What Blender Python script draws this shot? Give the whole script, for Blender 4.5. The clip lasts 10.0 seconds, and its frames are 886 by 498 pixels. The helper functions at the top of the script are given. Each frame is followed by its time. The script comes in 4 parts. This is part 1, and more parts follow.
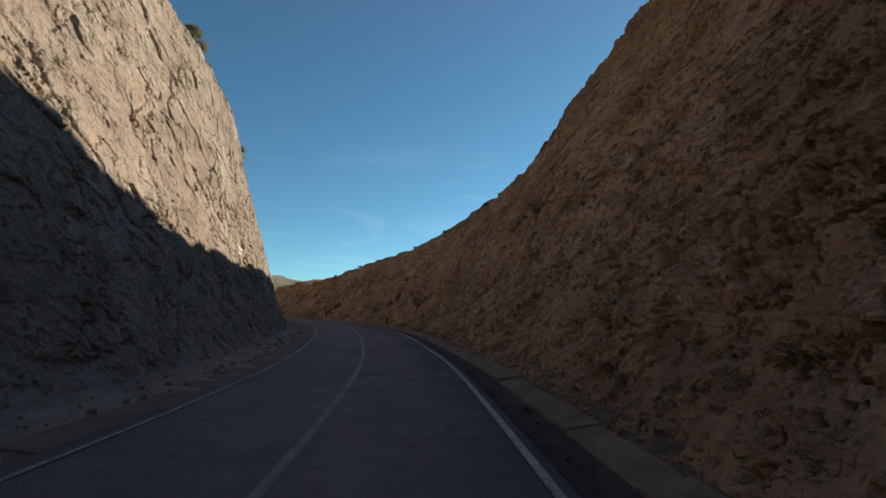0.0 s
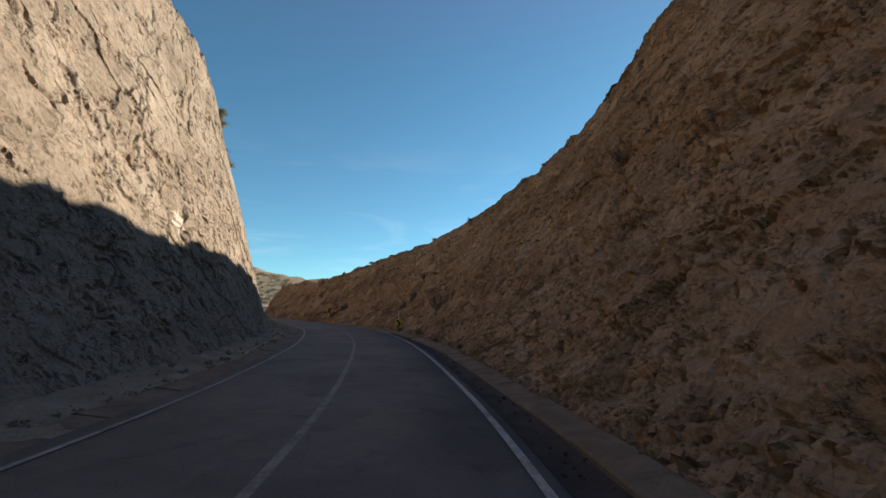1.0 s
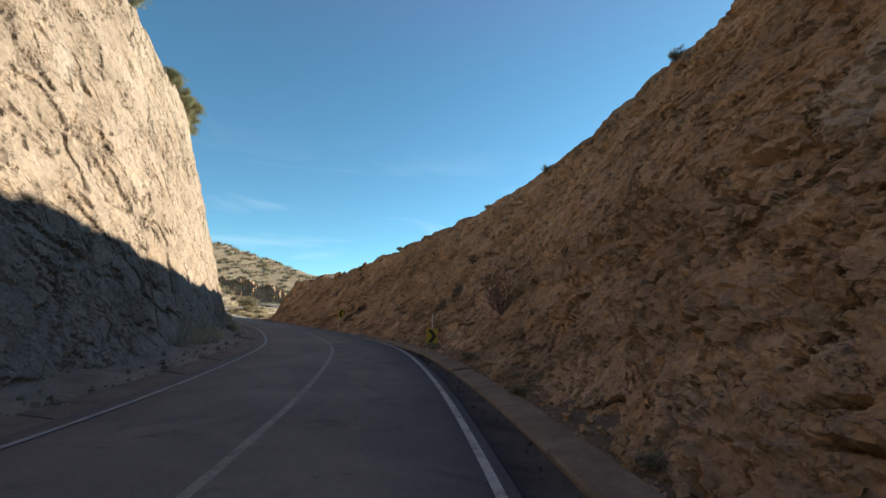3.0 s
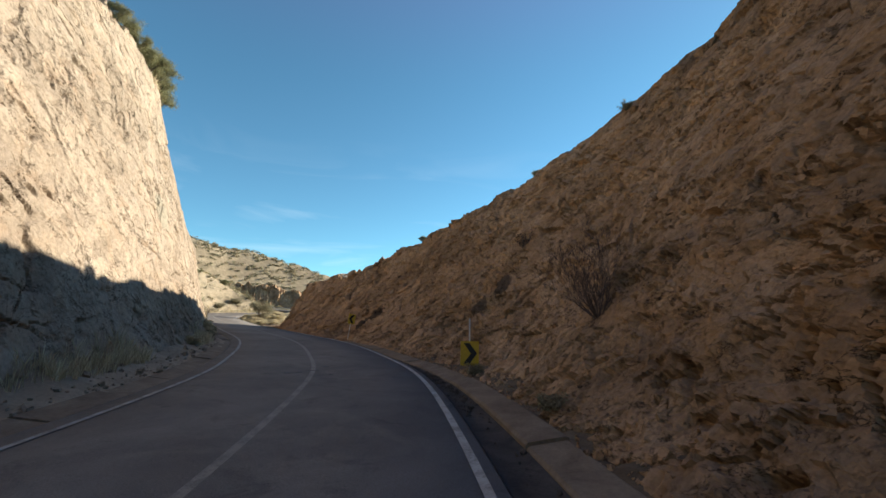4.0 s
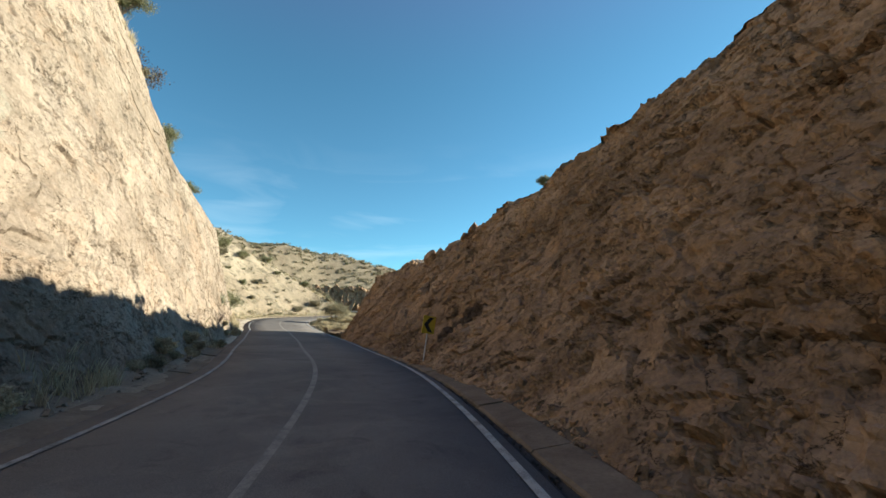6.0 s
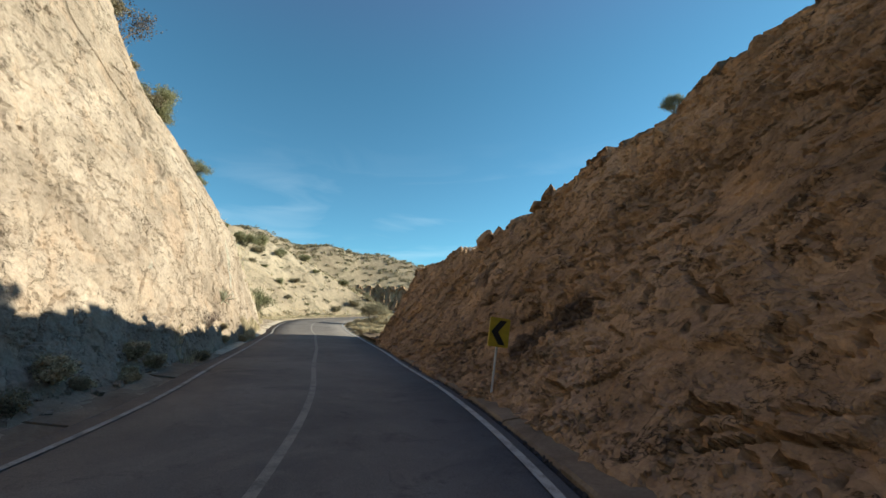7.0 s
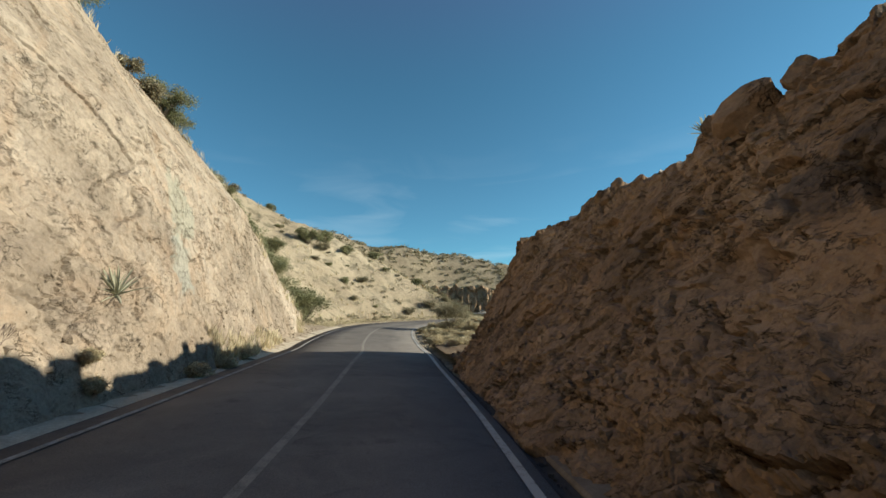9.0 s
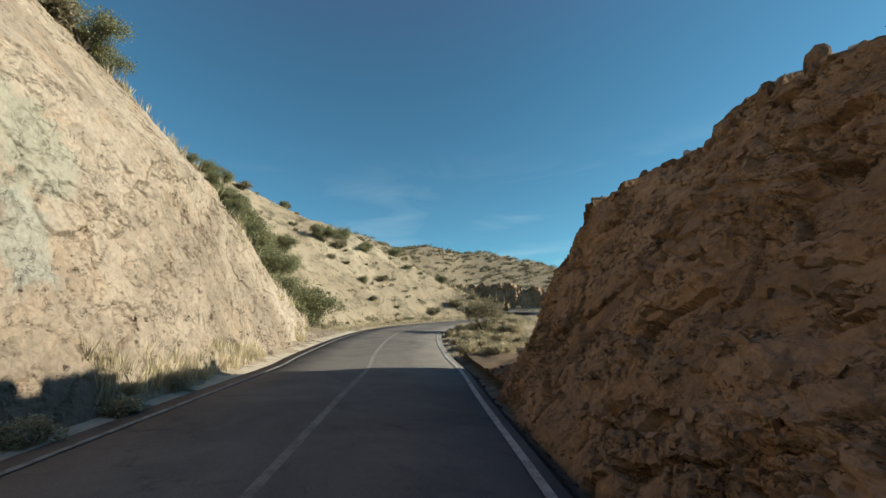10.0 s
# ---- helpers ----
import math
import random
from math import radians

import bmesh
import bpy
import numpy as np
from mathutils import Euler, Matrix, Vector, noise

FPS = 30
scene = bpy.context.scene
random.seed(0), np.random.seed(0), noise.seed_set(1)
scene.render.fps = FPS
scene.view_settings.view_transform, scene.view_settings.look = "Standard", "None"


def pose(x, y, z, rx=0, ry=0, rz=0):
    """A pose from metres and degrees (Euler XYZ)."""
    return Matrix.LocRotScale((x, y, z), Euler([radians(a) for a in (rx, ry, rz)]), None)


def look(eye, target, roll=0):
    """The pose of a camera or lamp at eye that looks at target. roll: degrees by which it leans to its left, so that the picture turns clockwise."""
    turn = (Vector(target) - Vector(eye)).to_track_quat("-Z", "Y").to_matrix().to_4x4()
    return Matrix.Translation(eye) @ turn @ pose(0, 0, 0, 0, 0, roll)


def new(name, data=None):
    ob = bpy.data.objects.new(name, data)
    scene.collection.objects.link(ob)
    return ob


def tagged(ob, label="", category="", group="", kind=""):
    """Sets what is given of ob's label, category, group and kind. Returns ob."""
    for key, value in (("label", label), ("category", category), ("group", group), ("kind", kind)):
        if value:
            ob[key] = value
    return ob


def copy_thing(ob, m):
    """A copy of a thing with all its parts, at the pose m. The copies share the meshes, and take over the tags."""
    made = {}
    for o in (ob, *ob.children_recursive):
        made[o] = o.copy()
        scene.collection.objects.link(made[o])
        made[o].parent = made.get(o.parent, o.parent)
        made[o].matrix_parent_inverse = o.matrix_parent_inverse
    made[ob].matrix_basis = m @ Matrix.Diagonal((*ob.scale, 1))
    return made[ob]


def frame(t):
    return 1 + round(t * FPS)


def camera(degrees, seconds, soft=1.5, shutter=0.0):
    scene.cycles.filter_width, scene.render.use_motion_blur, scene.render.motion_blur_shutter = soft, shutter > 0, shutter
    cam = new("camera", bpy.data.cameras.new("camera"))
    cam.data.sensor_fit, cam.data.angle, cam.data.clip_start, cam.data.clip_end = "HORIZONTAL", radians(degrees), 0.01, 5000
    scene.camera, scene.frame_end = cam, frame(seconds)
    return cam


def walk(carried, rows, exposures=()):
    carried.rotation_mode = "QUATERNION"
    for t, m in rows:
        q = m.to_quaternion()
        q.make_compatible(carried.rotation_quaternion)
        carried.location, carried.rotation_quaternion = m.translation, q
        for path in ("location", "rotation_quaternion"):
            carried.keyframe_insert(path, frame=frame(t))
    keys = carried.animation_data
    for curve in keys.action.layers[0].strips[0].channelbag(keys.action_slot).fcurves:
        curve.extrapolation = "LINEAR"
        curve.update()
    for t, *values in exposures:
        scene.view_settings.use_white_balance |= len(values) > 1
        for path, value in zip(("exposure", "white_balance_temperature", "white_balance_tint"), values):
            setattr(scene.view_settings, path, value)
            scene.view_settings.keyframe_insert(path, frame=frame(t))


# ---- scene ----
cam = camera(94.3, 10.0, 1.5)
METRES, EYE, TILT, LEAN, TURN = 70.0, 1.9, 9.0, 0.0, 0.0
ROWS = [
    (0.0, 0.0, 0.0, 0.0, 0.0, -0.0, 0.0),
    (0.5, -0.0028, 0.0606, -0.0096, 1.23, 0.33, -0.08),
    (1.0, -0.0066, 0.1198, -0.0189, 2.79, 0.6, -0.58),
    (1.5, -0.0122, 0.1757, -0.0271, 4.02, 0.85, -0.36),
    (2.0, -0.0181, 0.2301, -0.035, 5.62, 1.0, -0.37),
    (2.5, -0.0248, 0.2825, -0.0425, 7.19, 1.03, -0.39),
    (4.0, -0.0559, 0.4403, -0.0638, 12.51, 1.56, 1.39),
    (4.5, -0.0718, 0.4893, -0.0705, 15.02, 1.83, 2.2),
    (5.0, -0.0905, 0.5363, -0.0763, 17.96, 1.56, 2.76),
    (5.5, -0.1112, 0.5806, -0.0819, 21.16, 1.63, 3.66),
    (7.0, -0.183, 0.6991, -0.0974, 30.06, 2.5, 5.05),
    (7.5, -0.2102, 0.7362, -0.102, 32.8, 2.6, 5.49),
    (8.0, -0.2382, 0.7712, -0.1064, 35.54, 3.23, 6.16),
    (8.5, -0.2668, 0.8041, -0.1103, 38.33, 3.46, 6.92),
    (9.0, -0.2961, 0.8351, -0.1137, 40.72, 3.79, 7.14),
    (9.5, -0.3248, 0.8645, -0.1171, 42.59, 4.14, 8.01),
    (10.0, -0.3531, 0.8928, -0.1202, 44.21, 4.25, 8.8),
]
walk(cam, [(t, pose(0, 0, EYE, TILT, LEAN, TURN) @ pose(METRES * x, METRES * y, METRES * z, 90 + pitch, roll, yaw)) for t, x, y, z, yaw, pitch, roll in ROWS],
     [(0.0, 0.54, 6600, 12), (1.0, 0.86, 6700, 12), (2.5, 1.14, 6700, 10), (4.5, 1.24, 6650, 8), (5.5, 1.24, 6450, 5), (7.5, 0.94, 6450, 3), (10.0, 0.65, 6450, 3)])

# ---- world, sun ----
SUN_AZ, SUN_EL = 46.2, 20.3          # degrees right of +y, above the horizon
world = bpy.data.worlds.new("world")
scene.world = world
world.use_nodes = True
wn = world.node_tree.nodes
wl = world.node_tree.links
sky = wn.new("ShaderNodeTexSky")
sky.sky_type, sky.sun_disc = "NISHITA", False
sky.sun_elevation, sky.sun_rotation = radians(SUN_EL), radians(SUN_AZ)
sky.altitude, sky.air_density, sky.dust_density, sky.ozone_density = 1900, 1.0, 0.4, 2.2
wn["Background"].inputs["Strength"].default_value = 0.086
tc = wn.new("ShaderNodeTexCoord")
mp = wn.new("ShaderNodeMapping")
mp.inputs["Scale"].default_value = (1.4, 1.4, 7.0)
wl.new(tc.outputs["Generated"], mp.inputs["Vector"])
wisp = wn.new("ShaderNodeTexNoise")
wisp.inputs["Scale"].default_value, wisp.inputs["Detail"].default_value, wisp.inputs["Distortion"].default_value = 2.2, 7, 0.9
wl.new(mp.outputs[0], wisp.inputs["Vector"])
cover = wn.new("ShaderNodeValToRGB")
cover.color_ramp.elements[0].position, cover.color_ramp.elements[1].position = 0.52, 0.85
wl.new(wisp.outputs[0], cover.inputs[0])
sep = wn.new("ShaderNodeSeparateXYZ")
wl.new(tc.outputs["Generated"], sep.inputs[0])
low = wn.new("ShaderNodeMapRange")
low.inputs["From Min"].default_value, low.inputs["From Max"].default_value = 0.42, 0.08
low.inputs["To Min"].default_value, low.inputs["To Max"].default_value = 0.0, 0.3
wl.new(sep.outputs[2], low.inputs["Value"])
much = wn.new("ShaderNodeMath")
much.operation = "MULTIPLY"
wl.new(cover.outputs[0], much.inputs[0])
wl.new(low.outputs[0], much.inputs[1])
cloud = wn.new("ShaderNodeMix")
cloud.data_type = "RGBA"
cloud.inputs[7].default_value = (7.5, 8.0, 8.4, 1)
wl.new(much.outputs[0], cloud.inputs[0])
tint = wn.new("ShaderNodeMix")
tint.data_type, tint.blend_type = "RGBA", "MULTIPLY"
tint.inputs[0].default_value = 1.0
high = wn.new("ShaderNodeMapRange")
high.interpolation_type = "SMOOTHSTEP"
high.inputs["From Min"].default_value, high.inputs["From Max"].default_value = 0.5, 0.98
wl.new(sep.outputs[2], high.inputs["Value"])
hue = wn.new("ShaderNodeMix")
hue.data_type = "RGBA"
hue.inputs[6].default_value, hue.inputs[7].default_value = (0.655, 1.06, 1.02, 1), (1.3, 0.92, 1.05, 1)
wl.new(high.outputs[0], hue.inputs[0])
wl.new(hue.outputs[2], tint.inputs[7])
wl.new(sky.outputs[0], tint.inputs[6])
wl.new(tint.outputs[2], cloud.inputs[6])
wl.new(cloud.outputs[2], wn["Background"].inputs["Color"])

sun = new("sun", bpy.data.lights.new("sun", "SUN"))
sun.data.energy, sun.data.angle, sun.data.color = 5.0, radians(0.55), (1.0, 0.905, 0.775)
sun_dir = Vector((math.sin(radians(SUN_AZ)) * math.cos(radians(SUN_EL)), math.cos(radians(SUN_AZ)) * math.cos(radians(SUN_EL)), math.sin(radians(SUN_EL))))
sun.matrix_world = look((60, 60, 60), Vector((60, 60, 60)) - sun_dir)


# ---- materials ----
def material(name, rough=0.9, spec=0.2):
    m = bpy.data.materials.new(name)
    m.use_nodes = True
    b = m.node_tree.nodes["Principled BSDF"]
    b.inputs["Roughness"].default_value = rough
    b.inputs["Specular IOR Level"].default_value = spec
    return m, m.node_tree.nodes, m.node_tree.links, b


def col(c):
    return (*c, 1.0)


def noise_node(n, l, vec, scale, detail=6, rough=0.6, distort=0.0):
    t = n.new("ShaderNodeTexNoise")
    t.inputs["Scale"].default_value, t.inputs["Detail"].default_value = scale, detail
    t.inputs["Roughness"].default_value, t.inputs["Distortion"].default_value = rough, distort
    l.new(vec, t.inputs["Vector"])
    return t


def ramp(n, l, fac, stops):
    r = n.new("ShaderNodeValToRGB")
    e = r.color_ramp.elements
    while len(e) < len(stops):
        e.new(0.5)
    for i, (p, c) in enumerate(stops):
        e[i].position, e[i].color = p, col(c) if isinstance(c, tuple) else (c, c, c, 1)
    l.new(fac, r.inputs["Fac"])
    return r.outputs["Color"]


def mix(n, l, a, b, fac, mode="MIX"):
    m = n.new("ShaderNodeMix")
    m.data_type, m.blend_type = "RGBA", mode
    for sock, v in ((m.inputs[0], fac), (m.inputs[6], a), (m.inputs[7], b)):
        if isinstance(v, (int, float)):
            sock.default_value = v
        elif isinstance(v, tuple):
            sock.default_value = col(v)
        else:
            l.new(v, sock)
    return m.outputs[2]


def bump(n, l, height, strength, dist, b, under=None):
    k = n.new("ShaderNodeBump")
    k.inputs["Strength"].default_value, k.inputs["Distance"].default_value = strength, dist
    l.new(height, k.inputs["Height"])
    if under is not None:
        l.new(under, k.inputs["Normal"])
    l.new(k.outputs[0], b.inputs["Normal"])
    return k.outputs[0]


def coords(n, scale=(1, 1, 1), rot=(0, 0, 0)):
    return n.new("ShaderNodeTexCoord").outputs["Object"]


def rock_material(name, dark, mid, light, warm, soil_shade, tone, relief, patches=()):
    """Weathered rock: three tones at two scales, fragments of slightly different tone, mineral and other placed colour
    patches, fine relief.
    """
    m, n, l, b = material(name, 0.95, 0.03)
    v = coords(n)
    big = noise_node(n, l, v, 0.22, 5, 0.6, 0.8)
    c = ramp(n, l, big.outputs[0], [(0.3, dark), (0.5, mid), (0.72, light)])
    stain = noise_node(n, l, v, 0.55, 6, 0.7, 1.5)
    c = mix(n, l, c, warm, ramp(n, l, stain.outputs[0], [(0.5, 0.0), (0.68, 0.75)]))
    grey = noise_node(n, l, v, 0.8, 7, 0.72, 1.0)
    c = mix(n, l, c, tuple(k * f for k, f in zip(dark, (0.84, 0.86, 1.0))), ramp(n, l, grey.outputs[0], [(0.5, 0.0), (0.62, 0.5 * soil_shade)]))
    vor = n.new("ShaderNodeTexVoronoi")
    vor.inputs["Scale"].default_value = 1.9
    warp = noise_node(n, l, v, 1.3, 3, 0.6)
    add = n.new("ShaderNodeVectorMath")
    add.operation = "MULTIPLY_ADD"
    add.inputs[1].default_value = (0.35, 0.35, 0.35)
    l.new(warp.outputs["Color"], add.inputs[0])
    l.new(v, add.inputs[2])
    l.new(add.outputs[0], vor.inputs["Vector"])
    bw = n.new("ShaderNodeRGBToBW")
    l.new(vor.outputs["Color"], bw.inputs[0])
    c = mix(n, l, c, ramp(n, l, bw.outputs[0], [(0.15, (0.8, 0.79, 0.78)), (0.5, (1.0, 1.0, 1.0)), (0.85, (1.14, 1.13, 1.11))]), tone, "MULTIPLY")
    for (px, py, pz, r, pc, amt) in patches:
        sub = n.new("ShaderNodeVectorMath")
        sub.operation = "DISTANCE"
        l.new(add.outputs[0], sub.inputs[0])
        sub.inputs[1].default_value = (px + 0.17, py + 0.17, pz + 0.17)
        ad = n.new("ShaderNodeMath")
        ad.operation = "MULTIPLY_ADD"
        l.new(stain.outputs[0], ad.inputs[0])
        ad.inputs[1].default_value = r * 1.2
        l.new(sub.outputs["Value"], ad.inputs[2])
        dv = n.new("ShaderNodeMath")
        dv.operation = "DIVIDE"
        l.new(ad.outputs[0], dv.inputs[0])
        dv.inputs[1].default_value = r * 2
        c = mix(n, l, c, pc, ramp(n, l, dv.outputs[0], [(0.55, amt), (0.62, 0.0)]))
    fine = noise_node(n, l, v, 9.0, 8, 0.75)
    c = mix(n, l, c, ramp(n, l, fine.outputs[0], [(0.3, (0.66, 0.65, 0.64)), (0.65, (1.16, 1.16, 1.16))]), 0.85, "MULTIPLY")
    # small pits; the shade in their hollows is put into the colour
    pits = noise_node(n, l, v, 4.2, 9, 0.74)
    pit = ramp(n, l, pits.outputs[0], [(0.59, 0.0), (0.65, soil_shade * 0.75)])
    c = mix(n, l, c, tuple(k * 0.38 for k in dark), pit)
    # joints and cracks in clusters, their inner shade painted as thin dark lines
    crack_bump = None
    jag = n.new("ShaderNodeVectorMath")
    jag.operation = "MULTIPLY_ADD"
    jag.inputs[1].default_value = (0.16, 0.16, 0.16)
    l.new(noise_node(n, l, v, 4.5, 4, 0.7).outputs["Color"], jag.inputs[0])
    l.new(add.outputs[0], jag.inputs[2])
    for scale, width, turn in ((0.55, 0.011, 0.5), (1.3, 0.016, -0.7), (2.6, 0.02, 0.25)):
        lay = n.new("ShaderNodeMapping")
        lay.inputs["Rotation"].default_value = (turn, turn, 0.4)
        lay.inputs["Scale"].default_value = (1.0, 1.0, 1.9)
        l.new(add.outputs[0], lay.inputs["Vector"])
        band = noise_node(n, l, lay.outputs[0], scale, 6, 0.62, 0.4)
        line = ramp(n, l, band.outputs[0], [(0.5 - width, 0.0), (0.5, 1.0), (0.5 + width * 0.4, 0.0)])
        where = ramp(n, l, noise_node(n, l, v, scale * 0.9, 3, 0.6).outputs[0], [(0.52, 0.0), (0.6, min(1.0, 1.3 * soil_shade))])
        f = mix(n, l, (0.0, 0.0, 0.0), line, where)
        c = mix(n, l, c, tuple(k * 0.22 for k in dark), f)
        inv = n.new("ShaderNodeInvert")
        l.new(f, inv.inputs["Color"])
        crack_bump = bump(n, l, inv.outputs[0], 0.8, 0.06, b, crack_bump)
    l.new(c, b.inputs["Base Color"])
    hollow = n.new("ShaderNodeInvert")
    l.new(pits.outputs[0], hollow.inputs["Color"])
    crack_bump = bump(n, l, hollow.outputs[0], 0.7, 0.06, b, crack_bump)
    # chipped faces, in patches
    shattered = ramp(n, l, noise_node(n, l, v, 0.7, 3, 0.6).outputs[0], [(0.4, 0.15), (0.6, 1.0)])
    for scale, deep in ((3.6, 0.11), (8.5, 0.05)):
        chip = n.new("ShaderNodeTexVoronoi")
        chip.distance = "MANHATTAN"
        chip.inputs["Scale"].default_value = scale
        l.new(jag.outputs[0], chip.inputs["Vector"])
        crack_bump = bump(n, l, mix(n, l, (0.0, 0.0, 0.0), chip.outputs["Distance"], shattered), 0.9, deep * relief, b, crack_bump)
    bump(n, l, fine.outputs[0], 0.6, 0.03, b, crack_bump)
    return m


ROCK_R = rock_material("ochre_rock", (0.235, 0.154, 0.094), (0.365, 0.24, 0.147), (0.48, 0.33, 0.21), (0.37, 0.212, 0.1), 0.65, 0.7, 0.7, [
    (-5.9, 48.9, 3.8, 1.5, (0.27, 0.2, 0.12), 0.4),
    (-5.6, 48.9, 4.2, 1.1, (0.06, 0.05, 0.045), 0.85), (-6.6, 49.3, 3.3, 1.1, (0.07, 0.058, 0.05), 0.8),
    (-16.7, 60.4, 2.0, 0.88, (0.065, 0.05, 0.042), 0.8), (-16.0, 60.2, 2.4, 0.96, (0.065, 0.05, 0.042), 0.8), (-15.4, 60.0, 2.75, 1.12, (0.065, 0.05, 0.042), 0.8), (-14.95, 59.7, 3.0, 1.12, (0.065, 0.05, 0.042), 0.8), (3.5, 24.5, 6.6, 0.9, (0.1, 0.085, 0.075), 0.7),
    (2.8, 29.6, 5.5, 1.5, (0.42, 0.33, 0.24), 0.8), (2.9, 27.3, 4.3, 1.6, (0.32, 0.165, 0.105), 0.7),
    # the last patch turns a broad part of the wall darker brown
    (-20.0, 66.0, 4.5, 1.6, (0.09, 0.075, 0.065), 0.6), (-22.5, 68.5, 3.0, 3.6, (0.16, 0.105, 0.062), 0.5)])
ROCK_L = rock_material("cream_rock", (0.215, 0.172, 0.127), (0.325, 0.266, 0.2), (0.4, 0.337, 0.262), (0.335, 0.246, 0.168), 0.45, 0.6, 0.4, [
    (-21.4, 47.0, 7.5, 1.5, (0.3, 0.285, 0.22), 0.6), (-34.8, 62.8, 6.9, 1.8, (0.29, 0.285, 0.22), 0.65), (-34.4, 62.7, 5.0, 1.5, (0.3, 0.3, 0.25), 0.7),
    (-27.6, 55.6, 4.6, 0.8, (0.31, 0.31, 0.26), 0.6), (-24.3, 50.5, 5.6, 1.6, (0.33, 0.26, 0.2), 0.5), (-16.5, 33.0, 9.0, 2.2, (0.38, 0.34, 0.28), 0.5), (-29.0, 57.3, 6.2, 1.5, (0.36, 0.27, 0.19), 0.6), (-12.6, 24.5, 5.6, 0.9, (0.62, 0.56, 0.46), 0.8)])


def asphalt_material():
    m, n, l, b = material("worn_asphalt", 0.9, 0.15)
    v = coords(n)
    big = noise_node(n, l, v, 0.35, 5, 0.65, 0.5)
    c = ramp(n, l, big.outputs[0], [(0.3, (0.12, 0.108, 0.097)), (0.7, (0.195, 0.174, 0.152))])
    patch = noise_node(n, l, v, 1.1, 8, 0.72, 0.8)
    c = mix(n, l, c, (0.07, 0.062, 0.056), ramp(n, l, patch.outputs[0], [(0.56, 0.0), (0.66, 0.5)]))
    dust = noise_node(n, l, v, 0.6, 7, 0.7, 1.2)
    c = mix(n, l, c, (0.25, 0.215, 0.178), ramp(n, l, dust.outputs[0], [(0.52, 0.0), (0.72, 0.45)]))
    fine = noise_node(n, l, v, 60, 4, 0.8)
    c = mix(n, l, c, ramp(n, l, fine.outputs[0], [(0.35, (0.6, 0.6, 0.6)), (0.7, (1.4, 1.4, 1.4))]), 0.8, "MULTIPLY")
    l.new(c, b.inputs["Base Color"])
    bump(n, l, fine.outputs[0], 0.5, 0.01, b)
    return m


ASPHALT = asphalt_material()


def plain(name, c1, c2, scale, rough=0.9, bscale=30, bstr=0.4, bdist=0.02, spec=0.06):
    m, n, l, b = material(name, rough, spec)
    v = coords(n)
    big = noise_node(n, l, v, scale, 6, 0.65, 0.6)
    c = ramp(n, l, big.outputs[0], [(0.32, c1), (0.68, c2)])
    fine = noise_node(n, l, v, bscale, 6, 0.7)
    c = mix(n, l, c, ramp(n, l, fine.outputs[0], [(0.3, (0.78, 0.78, 0.78)), (0.7, (1.18, 1.18, 1.18))]), 0.8, "MULTIPLY")
    l.new(c, b.inputs["Base Color"])
    bump(n, l, fine.outputs[0], bstr, bdist, b)
    return m


def worn_paint(name, paint, keep):
    """Road paint rubbed away in patches down to the asphalt."""
    m, n, l, b = material(name, 0.75, 0.3)
    v = coords(n)
    wear = noise_node(n, l, v, 3.0, 8, 0.75)
    fine = noise_node(n, l, v, 40, 4, 0.8)
    f = mix(n, l, wear.outputs[0], fine.outputs[0], 0.35)
    c = mix(n, l, (0.13, 0.115, 0.1), paint, ramp(n, l, f, [(keep - 0.07, 0.0), (keep + 0.07, 1.0)]))
    l.new(c, b.inputs["Base Color"])
    bump(n, l, fine.outputs[0], 0.4, 0.008, b)
    return m


PAINT_EDGE = worn_paint("worn_white_paint", (0.38, 0.37, 0.345), 0.46)
PAINT_WORN = worn_paint("rubbed_white_paint", (0.3, 0.288, 0.265), 0.48)
PAINT_MID = worn_paint("faded_centre_paint", (0.245, 0.222, 0.184), 0.48)
DIRT = plain("tan_dirt", (0.115, 0.083, 0.056), (0.19, 0.143, 0.098), 0.9, 0.95, 14, 0.8, 0.06)
SAND = plain("pale_sandy_dirt", (0.22, 0.172, 0.122), (0.36, 0.295, 0.215), 0.9, 0.95, 14, 0.8, 0.06)
PALE_CONCRETE = plain("pale_concrete", (0.36, 0.305, 0.23), (0.52, 0.45, 0.35), 1.2, 0.9, 18, 0.5, 0.02)
GUTTER = plain("dark_asphalt_gutter", (0.05, 0.046, 0.044), (0.1, 0.088, 0.08), 1.4, 0.9, 20, 0.8, 0.04)
CONCRETE = plain("dusty_concrete", (0.14, 0.105, 0.075), (0.235, 0.185, 0.135), 1.2, 0.9, 18, 0.5, 0.02)


